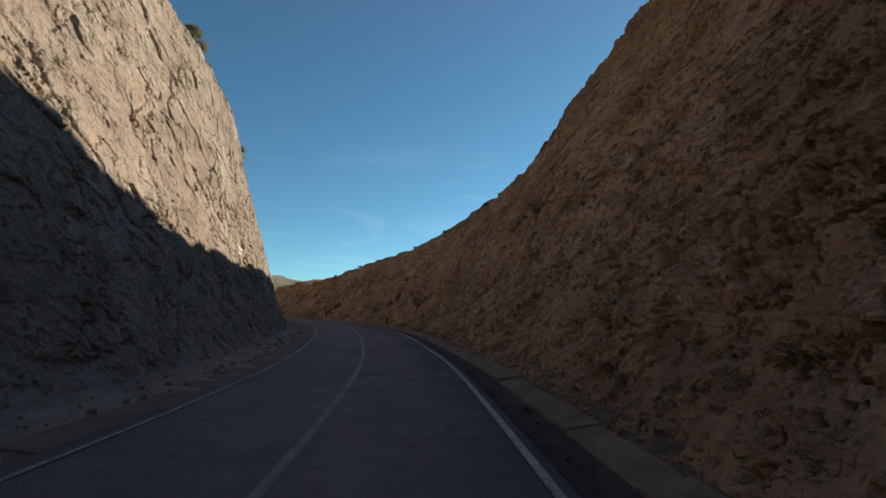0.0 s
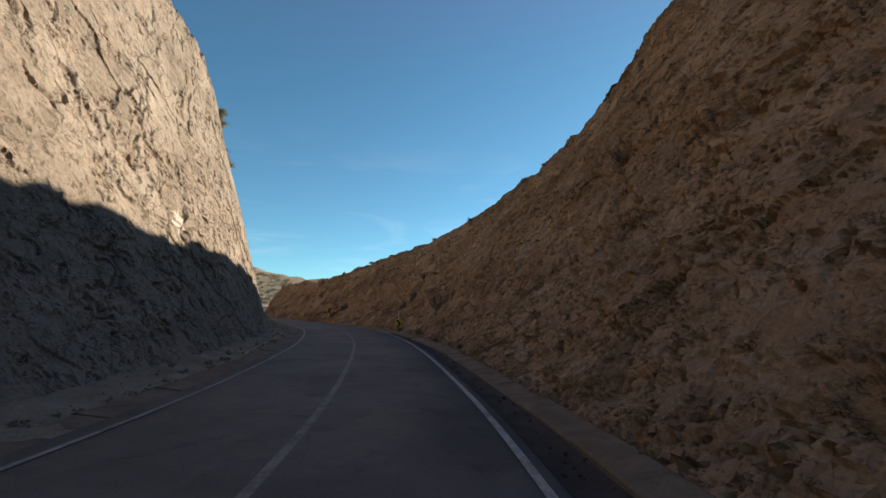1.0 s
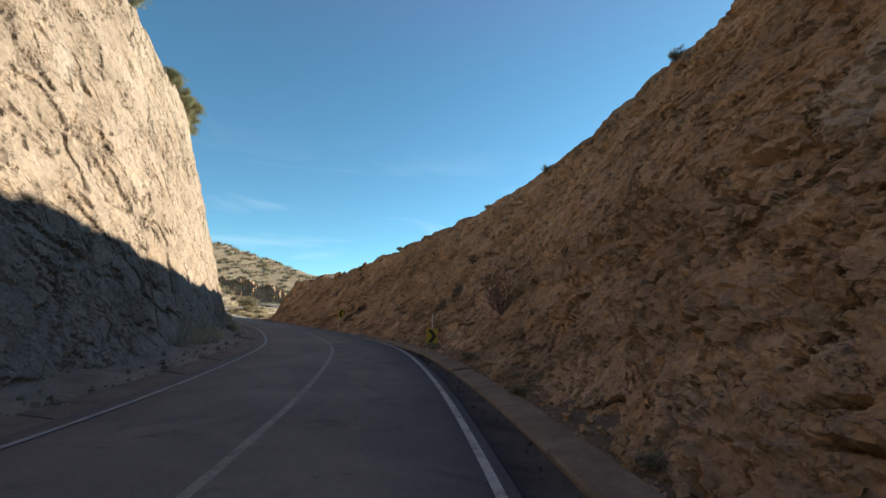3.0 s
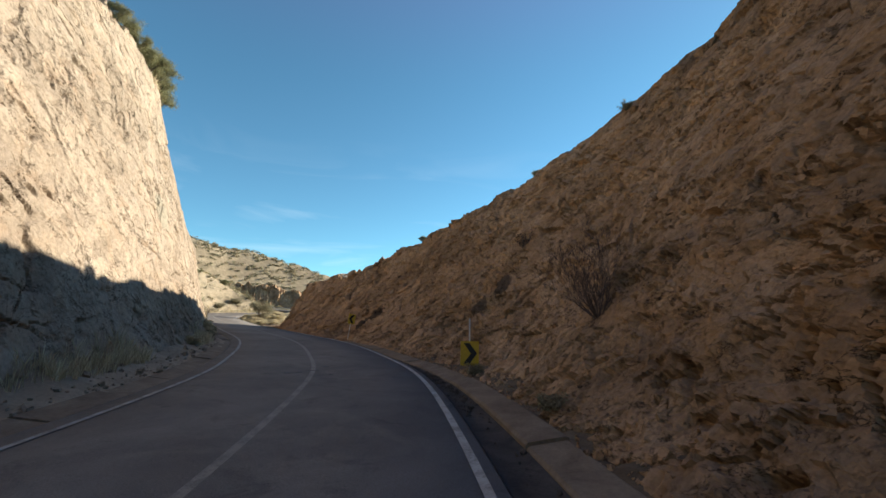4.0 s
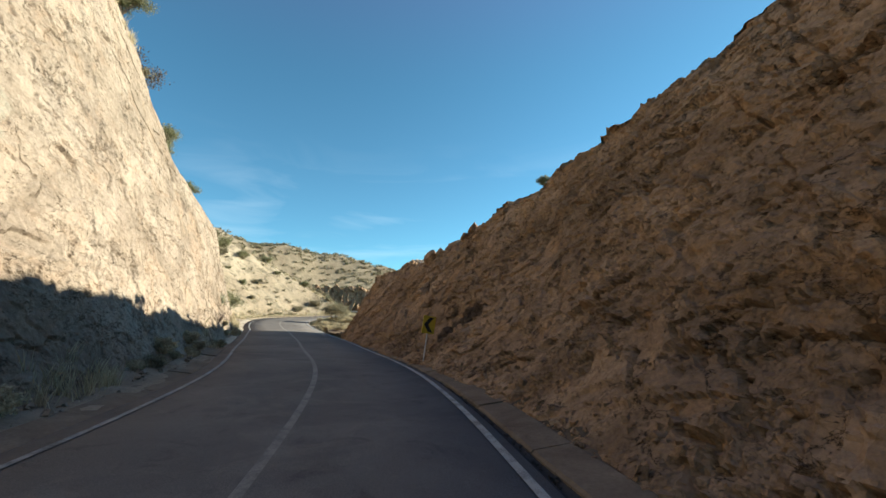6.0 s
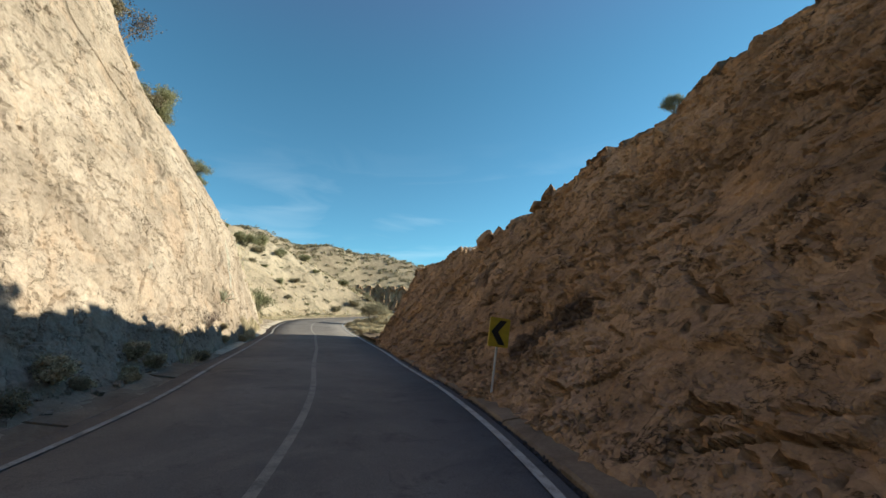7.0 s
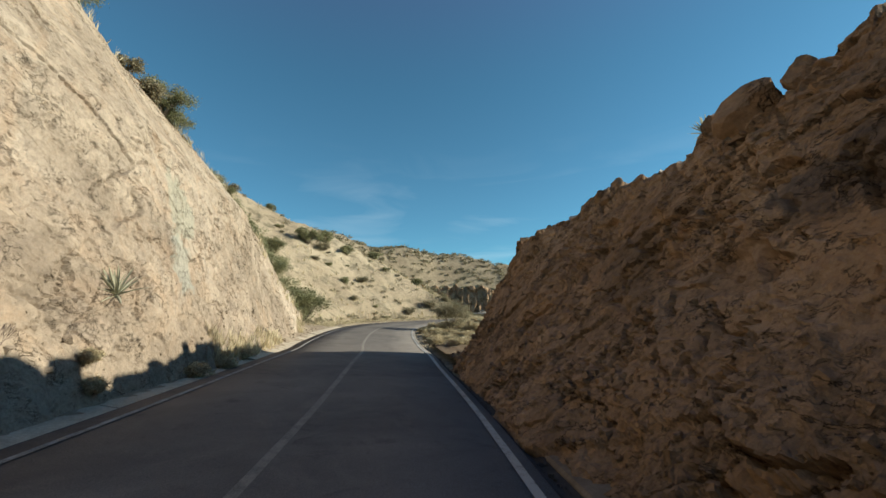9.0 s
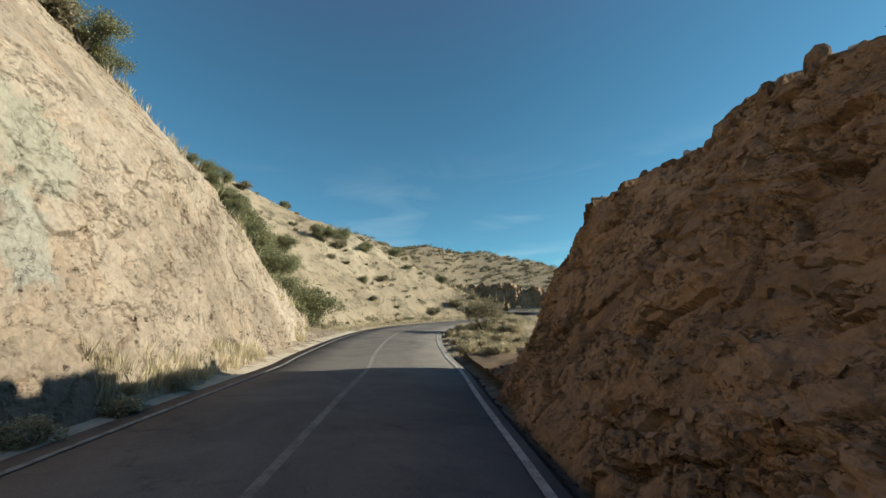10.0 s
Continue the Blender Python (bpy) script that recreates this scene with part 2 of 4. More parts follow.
def ground_material():
    """Dry hillside: bleached grass over tan soil, with greyish low scrub showing through."""
    m, n, l, b = material("dry_hillside", 0.95, 0.1)
    v = coords(n)
    big = noise_node(n, l, v, 0.06, 6, 0.65, 0.6)
    c = ramp(n, l, big.outputs[0], [(0.32, (0.24, 0.185, 0.125)), (0.52, (0.35, 0.285, 0.195)), (0.7, (0.42, 0.352, 0.25))])
    scrub = noise_node(n, l, v, 0.5, 7, 0.72, 0.4)
    c = mix(n, l, c, (0.115, 0.1, 0.068), ramp(n, l, scrub.outputs[0], [(0.5, 0.0), (0.64, 0.8)]))
    wide = noise_node(n, l, v, 0.11, 6, 0.7, 1.0)
    c = mix(n, l, c, (0.13, 0.115, 0.075), ramp(n, l, wide.outputs[0], [(0.55, 0.0), (0.68, 0.6)]))
    # the far ridge carries more grey brush
    gone = n.new("ShaderNodeVectorMath")
    gone.operation = "DISTANCE"
    l.new(v, gone.inputs[0])
    gone.inputs[1].default_value = (-25.0, 62.5, 0.0)
    past = n.new("ShaderNodeMapRange")
    past.inputs["From Min"].default_value, past.inputs["From Max"].default_value = 95, 125
    l.new(gone.outputs["Value"], past.inputs["Value"])
    brush = noise_node(n, l, v, 0.16, 8, 0.72, 0.6)
    c = mix(n, l, c, mix(n, l, c, (0.15, 0.125, 0.085), ramp(n, l, brush.outputs[0], [(0.38, 0.2), (0.6, 0.65)])), past.outputs[0])
    fine = noise_node(n, l, v, 6.0, 8, 0.75)
    c = mix(n, l, c, ramp(n, l, fine.outputs[0], [(0.3, (0.7, 0.7, 0.7)), (0.7, (1.2, 1.2, 1.2))]), 0.9, "MULTIPLY")
    l.new(c, b.inputs["Base Color"])
    bump(n, l, fine.outputs[0], 0.9, 0.15, b)
    return m


HILL = ground_material()

# ---- the road's line: centre line, height and cross fall ----
CENTRE = [(-1.2, -60), (-1.2, -30), (-1.5, -15), (-1.75, 0), (-2.64, 12.4), (-4.12, 21.5), (-6.7, 32.3), (-10.1, 41.8), (-13.5, 47.6), (-17.0, 52.5), (-20.3, 56.2),
          (-24.3, 59.9), (-28.5, 63.9), (-33.5, 68.4), (-37, 71.6), (-40.6, 74.5), (-47.3, 80.6), (-53.6, 87.4), (-57.6, 95), (-58.6, 103.5), (-56, 113),
          (-58.5, 123), (-68, 134.5), (-82, 146), (-97, 158), (-112, 172), (-120, 190), (-118, 212), (-100, 236), (-60, 262), (-10, 285)]


def spline(ctl, n=40):
    p = np.array(ctl, float)
    p = np.vstack([2 * p[0] - p[1], p, 2 * p[-1] - p[-2]])
    u = (np.arange(n) / n)[:, None]
    out = [0.5 * (2 * b + (c - a) * u + (2 * a - 5 * b + 4 * c - d) * u * u + (3 * b - a - 3 * c + d) * u ** 3) for a, b, c, d in zip(p, p[1:], p[2:], p[3:])]
    q = np.vstack(out + [p[-2:-1]])
    for _ in range(60):
        q[1:-1] = 0.25 * q[:-2] + 0.5 * q[1:-1] + 0.25 * q[2:]
    return q


CL = spline(CENTRE)
SG = np.r_[0, np.cumsum(np.linalg.norm(np.diff(CL, axis=0), axis=1))]
SG -= SG[np.argmin(np.abs(CL[:, 1]))]
TG = np.gradient(CL, axis=0)
TG /= np.linalg.norm(TG, axis=1)[:, None]
RISE = [(-60, 0), (0, 0), (8.4, 0.01), (16, 0.1), (20, 0.16), (31, 0.41), (41.3, 0.7), (50.7, 0.92), (60, 1.18), (68.5, 1.47), (84, 1.97), (95, 2.58), (108, 3.2), (130, 4.2), (200, 7.0), (300, 10.0)]
FALL = [(-60, 0.6), (10, 0.4), (22, 0), (32, 0), (45, 1.0), (60, 2.0), (72, 3.3), (82, 4.0), (110, 3.5), (140, 0), (300, 0)]


def table(rows):
    a = np.array(rows, float)
    return lambda s: np.interp(s, a[:, 0], a[:, 1])


rise, fall = table(RISE), table(FALL)


def grade(s, off):
    """Height of the road's own surface, carried on sideways."""
    return rise(s) - (np.clip(off, -7, 7) - 1.6) * np.tan(np.radians(fall(s)))


def place(s, off, up):
    """World places from metres along the road, right of its centre and above its surface."""
    s, off, up = np.broadcast_arrays(np.asarray(s, float), np.asarray(off, float), np.asarray(up, float))
    tx, ty = np.interp(s, SG, TG[:, 0]), np.interp(s, SG, TG[:, 1])
    return np.stack([np.interp(s, SG, CL[:, 0]) + off * ty, np.interp(s, SG, CL[:, 1]) - off * tx, grade(s, off) + up], -1)


def along(x, y):
    """Metres along the road and right of it, of places on the plan."""
    x, y = np.ravel(x), np.ravel(y)
    s, off = np.empty(len(x)), np.empty(len(x))
    for i in range(0, len(x), 4000):
        j = slice(i, i + 4000)
        d2 = (x[j, None] - CL[None, ::3, 0]) ** 2 + (y[j, None] - CL[None, ::3, 1]) ** 2
        k = d2.argmin(1) * 3
        dx, dy = x[j] - CL[k, 0], y[j] - CL[k, 1]
        s[j] = SG[k] + dx * TG[k, 0] + dy * TG[k, 1]
        off[j] = dx * TG[k, 1] - dy * TG[k, 0]
    return s, off


# ---- noise on arrays ----
def hashed(ix, iy, iz, seed):
    h = (ix.astype(np.int64) * 73856093) ^ (iy.astype(np.int64) * 19349663) ^ (iz.astype(np.int64) * 83492791) ^ (seed * 2654435761)
    h &= 0xFFFFFFFF
    h = ((h ^ (h >> 15)) * 2246822519) & 0xFFFFFFFF
    h = ((h ^ (h >> 13)) * 3266489917) & 0xFFFFFFFF
    return (h ^ (h >> 16)) & 0xFFFFFFFF


def vnoise(p, seed=0):
    """Smooth value noise, -1 to 1."""
    c = np.floor(p)
    f = p - c
    f = f * f * (3 - 2 * f)
    c = c.astype(np.int64)
    out = 0.0
    for dx in (0, 1):
        for dy in (0, 1):
            for dz in (0, 1):
                w = (f[:, 0] if dx else 1 - f[:, 0]) * (f[:, 1] if dy else 1 - f[:, 1]) * (f[:, 2] if dz else 1 - f[:, 2])
                out = out + w * (hashed(c[:, 0] + dx, c[:, 1] + dy, c[:, 2] + dz, seed) / 2147483647.5 - 1)
    return out


def fbm(p, octaves=4, seed=0, gain=0.5):
    out, a = 0.0, 1.0
    for i in range(octaves):
        out = out + a * vnoise(p * 2.03 ** i + 17.3 * i, seed + i)
        a *= gain
    return out


def facets(p, seed, crisp, tilt=2.4, hang=0.0):
    """Broken rock: every cell is a flat face, tilted along the wall and upwards, at its own depth. Also gives the gap to the next cell."""
    c = np.floor(p).astype(np.int64)
    f1, f2 = np.full(len(p), 9.0), np.full(len(p), 9.0)
    val, wsum = np.zeros(len(p)), np.full(len(p), 1e-30)
    for dx in (-1, 0, 1):
        for dy in (-1, 0, 1):
            for dz in (-1, 0, 1):
                i = (c[:, 0] + dx, c[:, 1] + dy, c[:, 2] + dz)
                h = hashed(*i, seed)
                g = hashed(*i, seed + 101)
                j = np.stack([h & 1023, (h >> 10) & 1023, (h >> 20) & 1023], 1) / 1023.0
                d = p - (c + (dx, dy, dz)) - j
                q = (d * d).sum(1)
                v = 0.6 * ((g & 1023) / 511.5 - 1) + tilt * ((((g >> 10) & 1023) / 511.5 - 1) * d[:, 0] + (((g >> 20) & 1023) / 511.5 - 1) * d[:, 2]) - hang * d[:, 2]
                w = np.exp(-crisp * q)
                val += v * w
                wsum += w
                f2 = np.where(q < f1, f1, np.minimum(f2, q))
                f1 = np.minimum(f1, q)
    return val / wsum, np.sqrt(f2) - np.sqrt(f1)


def turned(q, degrees):
    """Places on a wall, turned about the line that looks straight at it."""
    c, s = math.cos(radians(degrees)), math.sin(radians(degrees))
    return np.stack([q[:, 0] * c - q[:, 2] * s, q[:, 1], q[:, 0] * s + q[:, 2] * c], 1)


def rock_relief(q, seed, tall=1.0, broken_up=1.0, blocky=1.0):
    """Metres by which a rock face stands out at places q (along, out, up): low ledges along jagged joints, narrow open cracks, broken faces and pockets."""
    # some faces stay smooth, others are shattered
    rough = np.clip(0.75 + 1.2 * vnoise(q * 0.42, seed + 20) + 0.6 * vnoise(q * 1.3, seed + 21), 0.3, 1.35)
    d = 0.26 * fbm(q * 0.16, 3, seed + 9) + 0.07 * fbm(q * 0.6, 3, seed + 10)
    joints = ((28, 0.22, 0.7, 0.05, 0.045, 0.2), (-58, 0.45, 0.95, 0.04, 0.055, 0.17), (14, 1.0, 1.8, 0.03, 0.08, 0.13), (-38, 1.9, 3.0, 0.022, 0.11, 0.1))
    for k, (angle, long, across, step, wide, deep) in enumerate(joints):
        n = fbm(turned(q, angle) * (long, long, across / tall), 4, seed + 40 + 7 * k, 0.6)
        some = np.clip(vnoise(q * (0.45 + 0.45 * k), seed + 70 + k) * 3.0 - 0.1, 0, 1)
        d = d + step / blocky * np.tanh(16 * n) * (1.0 if k < 2 else rough) - broken_up * deep * some * np.clip(1.3 - 1.3 * np.abs(n) / wide, 0, 1)
    w = q + 0.05 * np.stack([vnoise(q * 4.1, seed + 11), 0 * q[:, 0], vnoise(q * 4.1, seed + 13)], 1)
    block, gap1 = facets(turned(w, -14) / (0.95, 0.95, 0.7 * tall), seed + 1, 70, 1.0 / blocky, 0.1)
    small, gap2 = facets(turned(w, 18) / (0.34, 0.34, 0.27 * tall), seed + 2, 60, 1.2 / blocky, 0.2)
    tiny, gap3 = facets(turned(w, -30) / (0.17, 0.17, 0.14), seed + 3, 30, 1.4, 0.2)
    d = d + 0.055 * blocky * block * (0.6 + 0.4 * rough) + (0.03 * blocky * small + 0.013 * tiny) * rough
    # pieces that have fallen out
    loose = np.clip(vnoise(q * 0.55, seed + 25) * 3, 0, 1)
    d = d - 0.13 * broken_up * np.clip(-9 * (block + 0.72), 0, 1) - 0.1 * broken_up * np.clip(-9 * (small + 0.72), 0, 1) * loose
    chips = np.abs(fbm(q * (3.0, 3.0, 2.4), 4, seed + 30, 0.62))
    return d + 0.028 / blocky ** 2 * rough * np.minimum(chips, 0.9)


# ---- meshes ----
def mesh_object(name, verts, faces, mat, smooth=False):
    me = bpy.data.meshes.new(name)
    verts, faces = np.asarray(verts, np.float32), np.asarray(faces, np.int32)
    k = faces.shape[1]
    me.vertices.add(len(verts))
    me.vertices.foreach_set("co", verts.ravel())
    me.loops.add(faces.size)
    me.loops.foreach_set("vertex_index", faces.ravel())
    me.polygons.add(len(faces))
    me.polygons.foreach_set("loop_start", np.arange(0, faces.size, k, dtype=np.int32))
    me.polygons.foreach_set("use_smooth", np.full(len(faces), smooth))
    me.update(calc_edges=True)
    me.validate()
    me.materials.append(mat)
    return new(name, me)


def grid_faces(rows, cols, flip=False):
    i = np.arange(rows * cols).reshape(rows, cols)
    f = np.stack([i[:-1, :-1], i[1:, :-1], i[1:, 1:], i[:-1, 1:]], -1).reshape(-1, 4)
    return f[:, ::-1] if flip else f


def strip(name, s0, s1, step, section, mat, smooth=True):
    """A band along the road; section(s) gives rows of (off, up)."""
    s = np.arange(s0, s1 + step / 2, step)
    sec = section(s)
    off, up = np.stack([np.broadcast_to(a, s.shape) for a, _ in sec], 1), np.stack([np.broadcast_to(b, s.shape) for _, b in sec], 1)
    v = place(s[:, None], off, up)
    return mesh_object(name, v.reshape(-1, 3), grid_faces(*off.shape), mat, smooth)


# ---- rock cuts ----
FOOT_R = table([(-60, 6.0), (20, 6.2), (28, 5.9), (34, 5.95), (42, 6.2), (50, 5.45), (58, 5.05), (64, 4.7), (70, 4.6), (76, 4.5), (80, 4.3), (82.5, 5.0), (84, 6.4), (86, 8)])
CREST_R = table([(-60, 21.8), (20, 21.05), (24, 18.25), (26, 16.1), (28, 14.25), (30, 13.2), (33, 12.65), (36, 11.3), (40, 10.95), (45, 10.7), (50, 9.65), (55, 8.65), (58, 8.35), (60, 7.7), (62, 6.95), (64, 6.25), (66, 6.45),
                 (68, 6.0), (70, 5.65), (72, 5.7), (74, 6.3), (76, 5.8), (77.5, 5.65), (79, 5.1), (80.5, 4.5), (82, 3.3), (83.5, 1.4), (85, -0.5)])
FOOT_L = table([(-60, 5.65), (20, 5.55), (34, 5.2), (40, 5.5), (46, 5.5), (55, 4.9), (62, 4.55), (68, 4.05), (74, 3.9), (80, 3.95), (86, 4.15), (92, 4.45), (97, 5.5), (100, 7)])
CREST_L = table([(-60, 18), (20, 18.4), (30, 18.35), (35, 18.55), (40, 17.2), (45, 16.35), (50, 15.5), (55, 16.05), (60, 15.7), (64, 15.6), (67, 15.4), (70, 14.45), (73, 13.0), (76, 11.6), (79, 10.8), (82, 9.3),
                 (85, 7.1), (88, 4.4), (91, 2.9), (94, 2.0), (97, 1.1), (100, -0.3), (101, 0.3), (300, 0.3)])
LEAN_R = table([(-60, 0.48), (20, 0.49), (28, 0.53), (34, 0.55), (42, 0.59), (50, 0.56), (58, 0.56), (64, 0.6), (76, 0.6), (80, 0.54), (200, 0.54)])
LEAN_L = table([(-60, 0.33), (20, 0.31), (34, 0.31), (46, 0.32), (55, 0.31), (62, 0.28), (68, 0.26), (74, 0.19), (80, 0.26), (86, 0.3), (92, 0.28), (300, 0.27)])
STEEPER = table([(-60, 0.93), (20, 0.87), (34, 0.94), (40, 0.84), (46, 0.93), (55, 1.0), (62, 0.97), (68, 1.38), (74, 3.4), (80, 2.9), (86, 2.7), (92, 1.6), (98, 1.0), (300, 1.0)])


def reach(side, s, up):
    """How far from the centre line a rock face stands, at a height above the road."""
    if side > 0:
        return FOOT_R(s) + LEAN_R(s) * up
    return FOOT_L(s) + LEAN_L(s) * (np.minimum(up, 6.5) + STEEPER(s) * np.maximum(up - 6.5, 0))



SHOULDER = table([(-60, 0), (30, 0), (35, 1.7), (41, 1.7), (46, 0.3), (56, 0), (300, 0)])


def rock_stretch(side, s, crest, step, seed, talus, amp):
    """A stretch of rock face, from its foot over its crest to the ground behind: places and faces."""
    line = np.stack([s, 0 * s, 0 * s], 1)
    notch = 0.3 * vnoise(line / 2.3, seed + 50) + 0.4 * np.round(1.8 * vnoise(line / 1.0, seed + 51)) / 1.8
    notch = notch * np.interp(s, [66, 72], [1.0, 1.5 if side > 0 else 1.0])
    high = np.maximum(crest(s), -0.4)
    rows = int(max(high) / step)
    face = np.linspace(0, 1, rows)
    back = np.array([0.12, 0.25, 0.4, 0.6, 0.85, 1.1, 1.4, 1.8, 2.3, 2.8, 3.5, 4.2, 5.2, 6.5])
    up = np.concatenate([face[None] * (high[:, None] + 0.6) - 0.6, high[:, None] + 0.35 * (1 - np.exp(-back))[None] + 0.1 * back[None] + (side > 0) * SHOULDER(s)[:, None] * (1 - np.exp(-back / 1.3))[None]], 1)
    up = up + np.where(high > 1, notch, 0)[:, None] * np.concatenate([face ** 5, 0.9 ** (1 + np.arange(len(back)))])[None]
    out = np.concatenate([reach(side, s[:, None], np.clip(up[:, :rows], -1, None)), reach(side, s, high)[:, None] + back[None]], 1)
    lean = 0.5 if side > 0 else 0.28
    toe = np.interp(s, *talus)[:, None] * np.exp(-np.clip(up, 0, None) / 0.9)
    p = place(s[:, None], side * (out - toe), up).reshape(-1, 3)
    q = np.stack([np.broadcast_to(s[:, None], up.shape).ravel(), (0.35 * out).ravel(), (up * math.hypot(1, lean)).ravel()], 1)
    d = rock_relief(q * (1.0 if side > 0 else 0.62), seed, 1.0 if side > 0 else 1.1, 1.0 if side > 0 else 0.9, 1.25 if side > 0 else 1.7) * np.repeat(np.interp(s, *amp), up.shape[1])
    t = np.stack([np.interp(s, SG, TG[:, 1]), -np.interp(s, SG, TG[:, 0])], 1) * -side
    nrm = np.zeros((len(s), up.shape[1], 3))
    n = math.hypot(1, lean)
    nrm[:, :, 0], nrm[:, :, 1], nrm[:, :, 2] = t[:, None, 0] / n, t[:, None, 1] / n, lean / n
    nrm[:, rows:, :2] *= 0.3
    nrm[:, rows:, 2] = 1.0
    return p + nrm.reshape(-1, 3) * d[:, None], grid_faces(len(s), up.shape[1], side < 0)


def rock_cut(name, side, stretches, crest, mat, seed, talus, amp):
    v, f, n = [], [], 0
    for s0, s1, ds, dz in stretches:
        p, q = rock_stretch(side, np.arange(s0, s1 + ds, ds), crest, dz, seed, talus, amp)
        v.append(p)
        f.append(q + n)
        n += len(p)
    return mesh_object(name, np.concatenate(v), np.concatenate(f), mat)


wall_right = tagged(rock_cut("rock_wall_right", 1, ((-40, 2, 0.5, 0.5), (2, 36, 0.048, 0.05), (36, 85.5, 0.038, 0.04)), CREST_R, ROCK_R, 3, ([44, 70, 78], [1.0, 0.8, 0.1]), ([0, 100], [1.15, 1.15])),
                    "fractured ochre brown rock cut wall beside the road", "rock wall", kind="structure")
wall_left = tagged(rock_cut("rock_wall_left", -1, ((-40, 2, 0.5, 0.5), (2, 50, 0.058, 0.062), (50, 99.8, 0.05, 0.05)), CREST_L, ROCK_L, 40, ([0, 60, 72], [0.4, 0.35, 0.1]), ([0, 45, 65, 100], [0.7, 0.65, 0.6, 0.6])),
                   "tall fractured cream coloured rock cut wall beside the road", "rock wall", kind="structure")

# ---- road ----
tagged(strip("road", -60, 330, 0.5, lambda s: [(-3.45, -0.12), (-3.4, 0.0), (-1.5, 0.02), (0, 0.03), (1.5, 0.02), (3.45, 0.0), (3.5, -0.12)], ASPHALT),
       "worn dark grey asphalt road curving between rock cuts", "road", kind="structure")
for nm, o, w, mt, lab in (("road_marking", 3.22, 0.13, PAINT_EDGE, "worn white edge line on the asphalt"), ("road_marking", -2.95, 0.11, PAINT_WORN, "worn white edge line on the asphalt"),
                          ("road_marking", 0.05, 0.14, PAINT_MID, "faded centre line on the asphalt")):
    zz = 0.02 if abs(o) > 1 else 0.03
    tagged(strip(nm, -60, 330, 0.5, lambda s, o=o, w=w, zz=zz: [(o - w / 2, zz), (o + w / 2, zz)], mt), lab, "road marking", kind="structure")
KERB = table([(-60, 4.6), (30, 4.6), (42, 4.45), (50, 4.05), (58, 4.0), (66, 4.2), (78, 3.9), (90, 4.0)])
tagged(strip("gutter", -60, 88, 0.5, lambda s: [(3.48, -0.03), (3.62, -0.14), (KERB(s) - 0.42, -0.16), (KERB(s) - 0.3, -0.1)], GUTTER), "dark dirty asphalt gutter beside the road", "gutter", kind="structure")


def rough_strip(name, s0, s1, offs, ups, mat, amp, seed):
    s = np.arange(s0, s1, 0.25)
    u = np.linspace(0, 1, 14)
    a, b = offs(s)
    off = a[:, None] * (1 - u) + b[:, None] * u
    z0, z1 = ups
    up = np.broadcast_to(z0 + (z1 - z0) * u[None] ** 1.5, off.shape)
    v = place(s[:, None], off, up).reshape(-1, 3)
    v[:, 2] += amp * fbm(v * 1.6, 4, seed) * np.tile(np.minimum(1, u * 5), len(s))
    return mesh_object(name, v, grid_faces(*off.shape, flip=b[0] < a[0]), mat, True)


tagged(rough_strip("verge_right", -60, 90, lambda s: (KERB(s) + 0.3, FOOT_R(s) + 0.3), (0.0, 0.35), DIRT, 0.14, 71), "tan dirt and rubble at the foot of the rock", "dirt verge", kind="structure")
tagged(rough_strip("verge_left", -60, 102, lambda s: (-3.45 + 0 * s, -FOOT_L(s) - 1.0), (-0.06, 0.55), SAND, 0.1, 72), "tan dirt verge at the foot of the rock", "dirt verge", kind="structure")


hill_cap = table([(-60, 90), (90, 90), (104, 78), (112, 58), (119, 36), (127, 19), (137, 9), (150, 4), (300, 3)])


